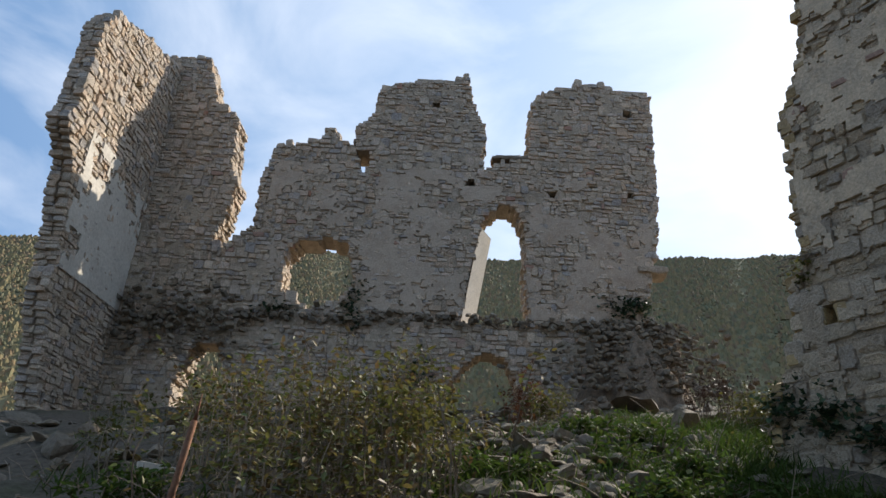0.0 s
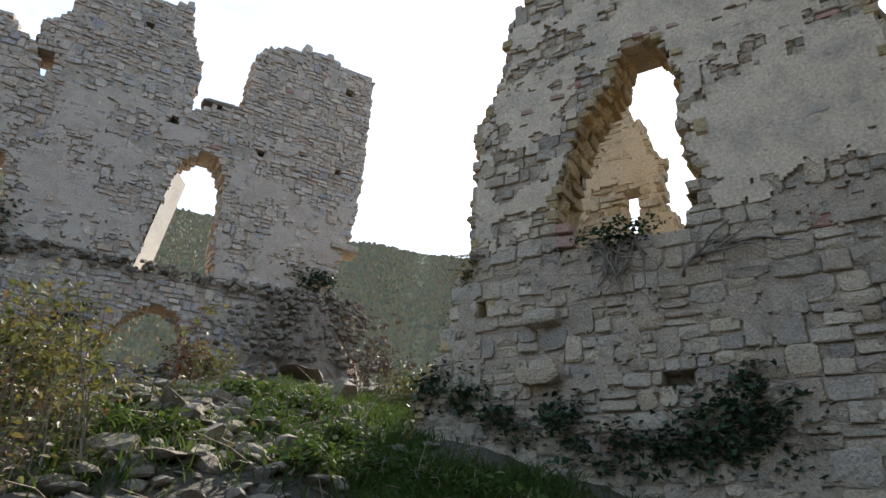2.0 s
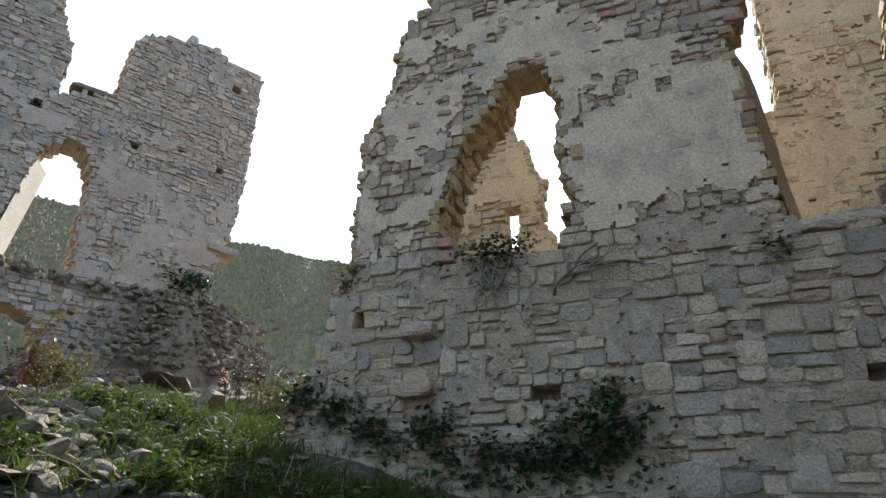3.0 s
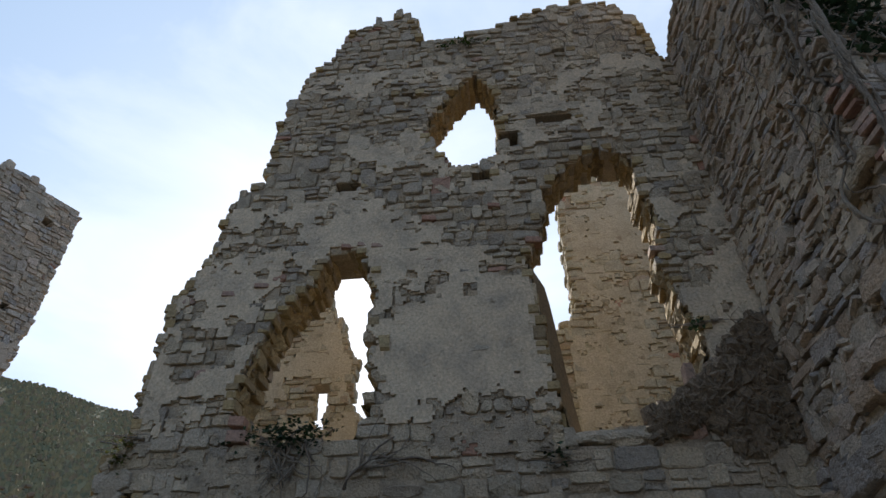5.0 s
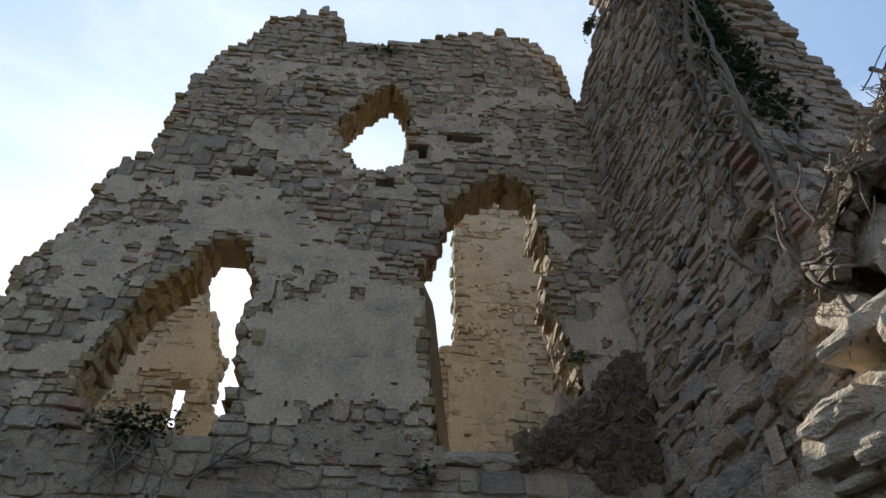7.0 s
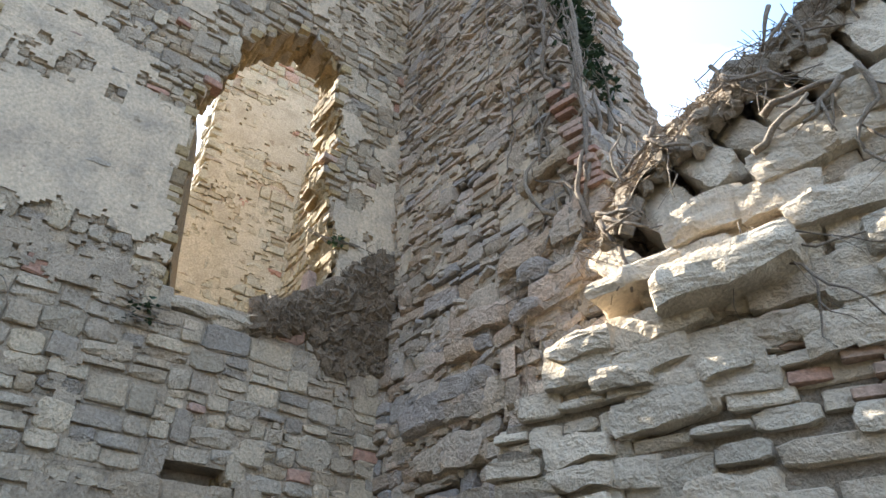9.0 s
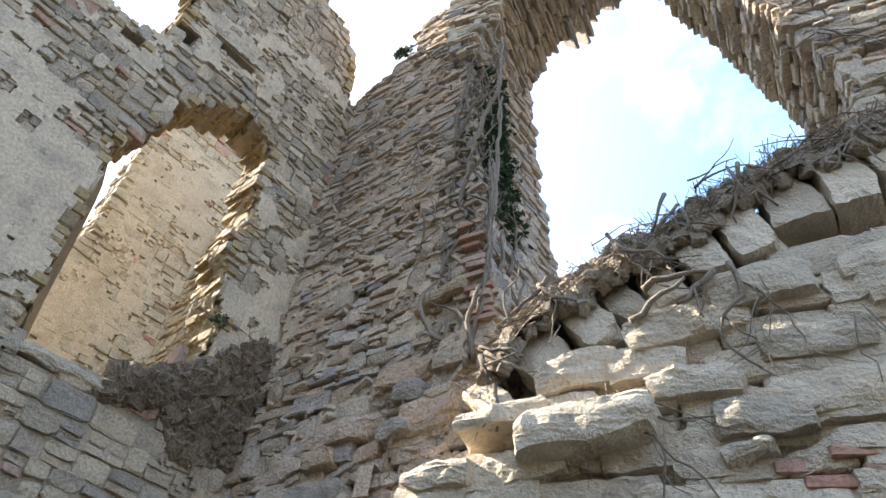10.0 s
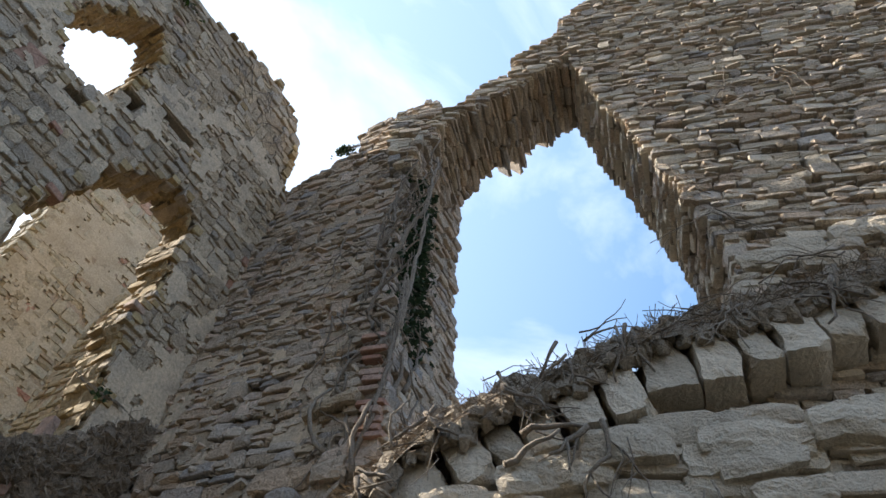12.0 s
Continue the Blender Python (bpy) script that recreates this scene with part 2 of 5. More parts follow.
def put_stone(heap, k, centre, along, out, w, h, depth, tilt=0.0):
    v, f = STONES[k]
    up = np.array([0, 0, 1.0])
    a = along + up * tilt
    p = centre + np.outer(v[:, 0] * w, a) - np.outer(v[:, 1] * depth, out) + np.outer(v[:, 2] * h, up)
    heap.add(p, f)


def stone_object(k, mat, parent, centre, along, out, w, h, depth, tilt):
    me = SHARED.get((k, mat.name))
    if me is None:
        me = SHARED[(k, mat.name)] = data("stone", STONES[k][0], STONES[k][1], mat)
    up = np.array([0, 0, 1.0])
    m = np.eye(4)
    m[:3, 0], m[:3, 1], m[:3, 2], m[:3, 3] = (along + up * tilt) * w, -out * depth, up * h, centre
    part("stone", me, parent, m=Matrix(m))


def masonry(name, label, pl, outline, holes, thick, courses, lengths, mat=None, core_mat=None, focus=None, seed=1, proud=0.018, wobble=0.028, odd=None, odd_share=0.0, back=True, few=300, jamb=None, sway=0.035, recess=0.016, loose=0.022):
    """A rubble wall laid course by course: mortar core, face stones, jamb stones at every broken end."""
    r = random.Random(seed)
    mat, core_mat = mat or STONE, core_mat or MORTAR
    wall = tagged(new(name), label, "wall", kind="structure")
    core, face, odds, ends = Heap(), Heap(), Heap(), Heap()
    z, top = min(p[1] for p in outline), max(p[1] for p in outline)
    laid, tall = [], []

    def warp(u, z):
        return sway * noise.noise(Vector((u * 0.9, z * 0.7, seed))) + 0.4 * sway * noise.noise(Vector((u * 2.9, z * 2.2, seed + 5)))

    while z < top:
        h = r.uniform(*courses(z))
        over, tall = tall, []
        for a, b in spans(z + h / 2, outline, holes):
            a, b = a + r.uniform(-wobble, wobble), b + r.uniform(-wobble, wobble)
            if b - a < 0.08:
                continue
            ca, cb = a + 0.05, b - 0.05
            if cb > ca:
                c = [pl.at(u, zz, d) for d in (-recess, -thick) for u, zz in ((ca, z - 0.004), (cb, z - 0.004), (cb, z + h), (ca, z + h))]
                core.add(c, [(0, 1, 2, 3), (5, 4, 7, 6), (0, 4, 5, 1), (3, 2, 6, 7), (0, 3, 7, 4), (1, 5, 6, 2)])
            u = a
            while u < b - 0.02:
                w = min(r.uniform(*lengths(z)) * (0.6 + 4.0 * h), b - u)
                if b - u - w < 0.07:
                    w = b - u
                if any(p < u + w * 0.5 < q for p, q in over):
                    u += w
                    continue
                if h < 0.14 and r.random() < 0.17 and w < 0.34:
                    laid.append((u + w / 2, z + h + warp(u, z), r.uniform(0.0, 1.0) * proud, w - 0.012, h * 1.85, pl.u, pl.out, 0.12, r.gauss(0, 0.02)))
                    tall.append((u, u + w))
                    u += w
                    continue
                if h > 0.12 and r.random() < 0.22:
                    cut = r.uniform(0.35, 0.65)
                    for zz, hh in ((z + h * cut / 2, h * cut), (z + h * (1 + cut) / 2, h * (1 - cut))):
                        laid.append((u + w / 2 + r.uniform(-0.015, 0.015), zz + warp(u, z), r.uniform(-0.5, 0.8) * proud, w - 0.012, hh * 0.92, pl.u, pl.out, 0.12, r.gauss(0, 0.02)))
                    u += w
                    continue
                laid.append((u + w / 2, z + h / 2 + warp(u + w / 2, z) + r.uniform(-0.008, 0.008), r.uniform(-0.3, 1.0) * proud, w - r.uniform(0.002, 0.012), h * r.uniform(0.9, 1.02), pl.u, pl.out, 0.12, r.gauss(0, loose)))
                if r.random() < 0.10 and h > 0.08:
                    laid[-1] = (*laid[-1][:4], laid[-1][4] * 0.55, *laid[-1][5:])
                u += w
            pieces = max(2, round(thick / 0.19))
            for end, sign in ((a, -1), (b, 1)):
                for k in range(pieces):
                    laid.append((end, z + h / 2, (-(k + 0.5 + r.uniform(-0.2, 0.2)) * thick / pieces, sign, r.uniform(-0.03, 0.02)), thick / pieces * r.uniform(0.8, 1.15), h * r.uniform(0.8, 1.25), None, None, 0.10, r.gauss(0, 0.06)))
            if back:
                u = a
                while u < b - 0.05:
                    w = min(r.uniform(0.3, 0.6), b - u)
                    put_stone(face, r.randrange(20), pl.at(u + w / 2, z + h / 2, -thick - r.uniform(0, 0.03)), -pl.u, -pl.out, w * 0.97, h * 0.95, 0.1)
                    u += w
        z += h
    ready = []
    for u, zc, d, w, h, al, ou, dep, tilt in laid:
        if al is None:
            dd, sign, push = d
            ready.append((pl.at(u + sign * push, zc, dd), pl.out * sign, pl.u * sign, w, h, dep, tilt, u, zc))
        else:
            ready.append((pl.at(u, zc, d), al, ou, w, h, dep, tilt, u, zc))
    near = set()
    if focus:
        order = sorted(range(len(ready)), key=lambda k: (ready[k][7] - focus[0]) ** 2 + (ready[k][8] - focus[1]) ** 2)
        near = set(order[:few])
    for k, (c, al, ou, w, h, dep, tilt, u, zc) in enumerate(ready):
        which = r.randrange(20)
        special = odd is not None and r.random() < odd_share
        if k in near:
            stone_object(which, odd if special else mat, wall, c, al, ou, w, h, dep, tilt)
        else:
            heap = ends if jamb is not None and abs(float(np.dot(ou, pl.u))) > 0.5 else odds if special else face
            put_stone(heap, which, c, al, ou, w, h, dep, tilt)
    tagged(part("core", core.mesh("core", core_mat), wall, "crumbling lime mortar and rubble core"), kind="stuff")
    tagged(part("stonework", face.mesh("stonework", mat), wall), kind="stuff")
    if odds.n:
        tagged(part("odd_stonework", odds.mesh("odd_stonework", odd), wall), kind="stuff")
    if ends.n:
        tagged(part("jamb_stonework", ends.mesh("jamb_stonework", jamb), wall, "ochre rubble exposed in the broken openings"), kind="stuff")
    return wall


def coat(name, label, wall, pl, outline, holes, box, mat, cover, scale=1.1, cell=0.03, proud=0.022, seed=3, weight=None):
    """What is left of a plaster coat: an uneven sheet with broken edges and real thickness."""
    u0, u1, z0, z1 = box
    nu, nz = int((u1 - u0) / cell), int((z1 - z0) / cell)
    uu, zz = np.meshgrid(u0 + cell * (np.arange(nu) + 0.5), z0 + cell * (np.arange(nz) + 0.5), indexing="ij")
    ok = inside(uu, zz, outline)
    for h in holes:
        ok &= ~inside(uu, zz, h)
        for du, dz in ((0.03, 0.03), (-0.03, 0.03), (0.03, -0.03), (-0.03, -0.03)):
            ok &= ~inside(uu + du, zz + dz, h)
    for du in (0.08, -0.08):
        ok &= inside(uu + du, zz, outline)
    for i in range(nu):
        for j in range(nz):
            if ok[i, j]:
                p = Vector((uu[i, j] * scale + seed * 7.3, zz[i, j] * scale * 1.2, seed * 1.7))
                k = noise.fractal(p, 0.75, 2.1, 5) * 0.55 + 0.22 * noise.noise(p * 6.0) + 0.10 * noise.noise(p * 13.0)
                if k > cover + (weight(uu[i, j], zz[i, j]) if weight else 0.0):
                    ok[i, j] = False
    index, verts, faces = {}, [], []

    def corner(i, j, deep):
        key = (i, j, deep)
        if key not in index:
            u, z = u0 + cell * i, z0 + cell * j
            p = Vector((u * 2.3, z * 2.3, seed))
            jit = noise.noise_vector(p * 9.0) * (cell * 0.45)
            d = proud + 0.012 * noise.noise(p) + 0.004 * noise.noise(p * 7)
            index[key] = len(verts)
            verts.append(pl.at(u + jit.x, z + jit.y, d - (0.035 if deep else 0.0)))
        return index[key]

    for i in range(nu):
        for j in range(nz):
            if not ok[i, j]:
                continue
            q = [corner(i, j, 0), corner(i + 1, j, 0), corner(i + 1, j + 1, 0), corner(i, j + 1, 0)]
            faces.append(tuple(q))
            for (a, b), (di, dj) in (((0, 1), (0, -1)), ((1, 2), (1, 0)), ((2, 3), (0, 1)), ((3, 0), (-1, 0))):
                x, y = i + di, j + dj
                if not (0 <= x < nu and 0 <= y < nz and ok[x, y]):
                    ca, cb = [(i, j), (i + 1, j), (i + 1, j + 1), (i, j + 1)][a], [(i, j), (i + 1, j), (i + 1, j + 1), (i, j + 1)][b]
                    faces.append((q[b], q[a], corner(*ca, 1), corner(*cb, 1)))
    part(name, data(name, verts, faces, mat), wall, label)


def socket_backs(wall, pl, spots, deep=0.24):
    """Rough masonry closing the putlog holes at their depth."""
    for u, z, w, h in spots:
        c = [pl.at(u + a * (w / 2 + 0.05), z + b * (h / 2 + 0.06), d) for d in (-deep, -deep - 0.12) for a, b in ((-1, -1), (1, -1), (1, 1), (-1, 1))]
        part("socket_back", data("socket_back", c, [(0, 1, 2, 3), (5, 4, 7, 6), (0, 4, 5, 1), (3, 2, 6, 7), (0, 3, 7, 4), (1, 5, 6, 2)], MORTAR), wall)


def socket_poly(u, z, w=0.13, h=0.12):
    return [(u - w / 2, z - h / 2), (u + w / 2, z - h / 2), (u + w / 2, z + h / 2), (u - w / 2, z + h / 2)]


def tube(heap, pts, r0, r1, sides=6):
    """A tapered round stem through points."""
    pts = [np.array(p, float) for p in pts]
    verts, faces = [], []
    for k, p in enumerate(pts):
        way = pts[min(k + 1, len(pts) - 1)] - pts[max(k - 1, 0)]
        way = way / (np.linalg.norm(way) + 1e-9)
        a = np.cross(way, (0.31, 0.17, 0.93) if abs(way[2]) < 0.9 else (1, 0, 0))
        a = a / (np.linalg.norm(a) + 1e-9)
        b = np.cross(way, a)
        rad = r0 + (r1 - r0) * k / (len(pts) - 1)
        verts += [p + rad * (math.cos(2 * math.pi * s / sides) * a + math.sin(2 * math.pi * s / sides) * b) for s in range(sides)]
    for k in range(len(pts) - 1):
        faces += [(k * sides + s, k * sides + (s + 1) % sides, (k + 1) * sides + (s + 1) % sides, (k + 1) * sides + s) for s in range(sides)]
    faces += [tuple(range(sides))[::-1], tuple((len(pts) - 1) * sides + s for s in range(sides))]
    heap.add(verts, faces)


def leaf(heap, r, p, size, lobed=False):
    """One leaf, folded along its rib."""
    way = np.array([r.gauss(0, 1), r.gauss(0, 1), r.gauss(-0.1, 0.5)])
    way /= np.linalg.norm(way) + 1e-9
    side = np.cross(way, (r.gauss(0, 0.5), r.gauss(0, 0.5), 1))
    side /= np.linalg.norm(side) + 1e-9
    nor = np.cross(side, way)
    p = np.array(p)
    if lobed:
        sh = [(0, 0), (-0.2, 0.5), (0.35, 0.35), (0.45, 0.42), (1.0, 0)]
    else:
        sh = [(0, 0), (0.3, 0.25), (0.65, 0.22), (1.0, 0)]
    left = [p + size * (x * way + y * side + 0.25 * y * nor) for x, y in sh[1:-1]]
    right = [p + size * (x * way - y * side + 0.25 * y * nor) for x, y in sh[1:-1]]
    v = [p, *left, p + size * way, *right[::-1]]
    n = len(left)
    heap.add(v, [tuple([0, *range(1, n + 2)]), tuple([0, n + 1, *range(n + 2, 2 * n + 2)])])


def boulder(seed, flat=1.0):
    """A broken block: a squashed, faceted lump with flat breaks."""
    r = random.Random(seed)
    bm = bmesh.new()
    bmesh.ops.create_icosphere(bm, subdivisions=2, radius=0.5)
    cuts = [(Vector((r.gauss(0, 1), r.gauss(0, 1), r.gauss(0, 1))).normalized(), r.uniform(0.17, 0.36)) for _ in range(13)]
    for v in bm.verts:
        for way, far in cuts:
            over = v.co.dot(way) - far
            if over > 0:
                v.co -= way * over
        v.co += noise.noise_vector(v.co * 4 + Vector((seed, 0, 0))) * 0.03
        v.co.z *= flat
    verts, faces = [tuple(v.co) for v in bm.verts], [tuple(x.index for x in f.verts) for f in bm.faces]
    bm.free()
    return np.array(verts), faces


def chunk(seed, cuts=5, rough=0.05):
    """A quarried block seen close: a unit block with worn corners and a hackly, pitted skin."""
    bm = bmesh.new()
    bmesh.ops.create_cube(bm, size=1.0)
    bmesh.ops.subdivide_edges(bm, edges=bm.edges[:], cuts=cuts, use_grid_fill=True)
    r = random.Random(seed)
    cutting = [(Vector((r.gauss(0, 1), r.gauss(0, 1), r.gauss(0, 1))).normalized(), r.uniform(0.6, 0.78)) for _ in range(9)]
    for v in bm.verts:
        p = v.co.copy()
        v.co = p * (1 - 0.10 * max(0.0, p.length - 0.52) / 0.35)
        for way, far in cutting:
            over = v.co.dot(way) - far
            if over > 0:
                v.co -= way * over
        q = p + Vector((seed * 3.1, 0, 0))
        v.co += noise.noise_vector(q * 2.2) * rough * 0.7 + noise.cell_vector(q * 4.0) * rough * 0.25 + noise.noise_vector(q * 7.0) * rough * 0.7 + noise.noise_vector(q * 16.0) * rough * 0.5
    out = np.array([tuple(v.co) for v in bm.verts]), [tuple(x.index for x in f.verts) for f in bm.faces]
    bm.free()
    return out


CHUNKS = [chunk(40 + k, 8, 0.018) for k in range(10)]
LUMPS = [chunk(60 + k, 2) for k in range(8)]


# ---- ground ----
NA, UA = np.array([0.478, 0.878]), np.array([0.878, -0.478])


def ground_z(x, y):
    s, u = x * NA[0] + y * NA[1], x * UA[0] + y * UA[1]
    z = float(np.interp(s, [-8, -2, 0, 2, 4, 6, 8, 11, 14, 30, 80, 160], [-0.3, 0.0, 0.12, 0.72, 1.75, 2.4, 3.0, 3.7, 3.2, -8, -30, -34]))
    z += 0.07 * max(-8, min(8, u)) * min(1, max(0, (s + 1) / 5))
    if math.hypot(x, y) < 40:
        z += 0.16 * noise.noise(Vector((x * 0.7, y * 0.7, 0.3))) + 0.07 * noise.noise(Vector((x * 2.3, y * 2.3, 1.7))) + 0.03 * noise.noise(Vector((x * 6, y * 6, 4.1)))
    return z


def ground_sheet():
    ax = np.concatenate([-np.geomspace(900, 12, 22), np.arange(-10, 16, 0.16), np.geomspace(18, 900, 22)])
    ay = np.concatenate([-np.geomspace(900, 9, 22), np.arange(-7, 17, 0.16), np.geomspace(19, 900, 22)])
    verts = [(x, y, ground_z(x, y)) for x in ax for y in ay]
    n = len(ay)
    faces = [(i * n + j, (i + 1) * n + j, (i + 1) * n + j + 1, i * n + j + 1) for i in range(len(ax) - 1) for j in range(n - 1)]
    tagged(part("ground", data("ground", verts, faces, SOIL, True)), "dark rubbly soil rising towards the ruined walls", "ground", kind="structure")


ground_sheet()

# ---- the ruined front wall, wall_north ----
PA = Plane(NA[0] * 11 - 0.30 * UA[0], NA[1] * 11 - 0.30 * UA[1], UA[0], UA[1], -NA[0], -NA[1])
A_OUT = [(-5.9, 2.44), (-5.94, 10.22), (-5.59, 10.49), (-4.65, 10.45), (-4.33, 9.39), (-3.85, 9.15), (-3.78, 7.93), (-3.63, 7.69), (-3.71, 6.98), (-3.86, 6.26), (-3.49, 6.46), (-3.17, 6.84), (-3.22, 7.72), (-3.07, 8.46), (-2.18, 8.74), (-2.17, 9.01), (-1.93, 8.95), (-1.87, 8.7), (-1.56, 8.66), (-1.55, 9.05), (-1.21, 9.48), (-1.21, 9.89), (-0.87, 10.12), (-0.32, 10.32), (0.6, 10.38), (0.8, 9.56), (0.98, 9.23), (0.95, 8.26), (1.22, 8.41), (1.82, 8.58), (1.87, 9.78), (1.92, 10.02), (2.44, 10.31), (3.02, 10.41), (4.28, 10.3), (4.27, 9.27), (4.26, 8.12), (4.18, 6.82), (4.1, 6.48), (3.84, 5.5), (4.4, 5.12), (4.6, 3.09), (4.6, 2.48)]
A_HOLES = [
    [(-2.48, 5.53), (-2.52, 6.26), (-2.3, 6.56), (-1.81, 6.64), (-1.43, 6.56), (-1.28, 5.81), (-1.46, 5.48), (-1.97, 5.28)],
    [(-1.5, 8.57), (-1.23, 8.56), (-1.2, 8.24), (-1.34, 8.04)],
    [(0.66, 5.18), (0.79, 6.04), (0.91, 6.77), (0.94, 7.04), (1.12, 7.33), (1.32, 7.56), (1.58, 7.43), (1.72, 7.11), (1.75, 6.66), (1.77, 5.89), (1.84, 5.22)],
    [(0.35, 2.77), (0.39, 3.92), (0.74, 4.41), (1.11, 4.73), (1.49, 4.56), (1.69, 3.99), (1.73, 2.77)],
    [(-3.87, 2.45), (-3.99, 3.84), (-3.78, 4.55), (-3.4, 4.58), (-3.11, 3.8), (-2.98, 2.45)],
]
A_SOCKETS = [(u, z, 0.14, 0.13) for u, z in ((-5.26, 9.49), (-4.73, 9.43), (-5.39, 6.68), (-0.04, 9.68), (0.72, 7.94), (2.24, 7.8), (3.79, 9.75), (3.73, 7.89), (3.04, 8.0))]
A_HOLES += [socket_poly(*p) for p in A_SOCKETS]
wall_a = masonry("wall_north", "tall ruined rubble wall with broken crest, arched window and doorway", PA, A_OUT, A_HOLES, 0.62, lambda z: (0.05, 0.115), lambda z: (0.07, 0.22), focus=(1.6, 4.6), sway=0.07, proud=0.024, seed=21, odd=BRICK, odd_share=0.012)
socket_backs(wall_a, PA, A_SOCKETS, 0.4)
coat("plaster", "faded pinkish plaster remains", wall_a, PA, A_OUT, A_HOLES, (-3.0, 4.2, 5.3, 8.2), RENDER, 0.06, 1.3, 0.035, proud=0.021, seed=5, weight=lambda u, z: -0.14 if z > 7.3 or u < -1.2 else 0.05)

coat("pointing", "smeared lime pointing", wall_a, PA, A_OUT, A_HOLES, (-5.6, 4.3, 3.4, 10.2), MORTAR, -0.13, 2.2, 0.045, proud=0.014, seed=16)
lining = [PA.at(u + du, z, d) for u, z in ((0.66, 5.18), (0.79, 6.04), (0.94, 7.04)) for d, du in ((0.0, 0.0), (-0.5, 0.24), (-0.62, 0.0))]
part("jamb_plaster", data("jamb_plaster", lining, [(0, 3, 4, 1), (3, 6, 7, 4), (1, 4, 5, 2), (4, 7, 8, 5), (0, 2, 5, 3), (3, 5, 8, 6), (0, 1, 2), (6, 8, 7)], PLASTER_PALE), wall_a, "pale splayed plaster jamb")


def rubble_ledge():
    """Fallen stone and earth lodged along the offset of the wall, with a mound at its broken end."""
    r = random.Random(23)
    heap = Heap()
    shapes = LUMPS
    for _ in range(1300):
        if r.random() < 0.22:
            u, z, d = r.gauss(-4.3, 0.8), 4.95 + r.gauss(0, 0.32), r.uniform(-0.05, 0.22)
        elif r.random() < 0.25:
            u = r.uniform(-3.4, 3.2)
            z, d = (5.22 if u > -0.9 else 5.1) + r.gauss(0, 0.05), r.uniform(-0.04, 0.1)
        else:
            k = r.random()
            u, z, d = r.gauss(3.6, 0.45 + 0.35 * (1 - k)), 4.0 + 1.35 * k, 0.1 + 0.7 * (1 - k) + r.gauss(0, 0.05)
        s = r.uniform(0.03, 0.12)
        v, f = shapes[r.randrange(8)]
        v = v * np.array([1.2, 0.9, 0.6])
        m = np.array(Euler((r.uniform(-0.5, 0.5), r.uniform(-0.5, 0.5), r.uniform(0, 6.3))).to_matrix())
        heap.add((v * s) @ m.T + PA.at(u, z, d), f)
    tagged(part("loose_rubble", heap.mesh("loose_rubble", ROCK), wall_a, "rubble lodged on the wall offset"), kind="stuff")
    verts, faces, n = [], [], 15
    for i in range(31):
        for k in range(n):
            a, q = math.pi * i / 30, k / (n - 1)
            rr = 1.0 - q ** 1.5
            p = Vector((math.cos(a) * 3, q * 4, 1.1 + a))
            verts.append(PA.at(3.55 + math.cos(a) * rr * 1.05, 3.6 + 1.95 * q + 0.16 * noise.noise(p) + 0.06 * noise.noise(p * 3), math.sin(a) * rr * 1.0 + 0.12 * noise.noise(p * 2) + 0.05 * noise.noise(p * 5) - 0.05))
    faces = [(i * n + k, i * n + k + 1, (i + 1) * n + k + 1, (i + 1) * n + k) for i in range(30) for k in range(n - 1)]
    tagged(part("rubble_mound", data("rubble_mound", verts, faces, HUMUS, True)), "mound of earth and rubble against the broken wall end", "mound")


rubble_ledge()
# return wall running from it towards the open side
PL = Plane(PA.at(-5.2, 0)[0], PA.at(-5.2, 0)[1], -NA[0], -NA[1], UA[0], UA[1])
L_OUT = [(-0.6, 2.6), (-0.6, 10.38), (0.79, 9.88), (1.37, 9.74), (2.47, 9.24), (2.63, 9.05), (2.76, 8.68), (2.76, 8.16), (2.77, 7.57), (2.76, 7.22), (2.89, 6.97), (2.69, 6.77), (2.43, 6.46), (2.38, 6.08), (2.17, 5.42), (2.07, 4.9), (2.12, 4.71), (1.84, 3.97), (1.45, 2.92), (1.45, 2.4)]
L_SOCKETS = [(1.85, 8.58, 0.16, 0.13), (1.36, 8.67, 0.2, 0.16), (1.47, 8.34, 0.2, 0.12)]
wall_l = masonry("wall_return", "sunlit rubble return wall with a broken stepped top", PL, L_OUT, [socket_poly(*p) for p in L_SOCKETS], 0.3, lambda z: (0.05, 0.11), lambda z: (0.07, 0.22), sway=0.07, focus=(1.2, 7.0), seed=22)
coat("plaster", "pale plaster on the sunlit face", wall_l, PL, L_OUT, [], (0.0, 2.2, 5.0, 7.2), PLASTER_PALE, 0.12, 0.9, 0.04, seed=9, weight=lambda u, z: 0.2 - 0.25 * max(0, z - 6.2))

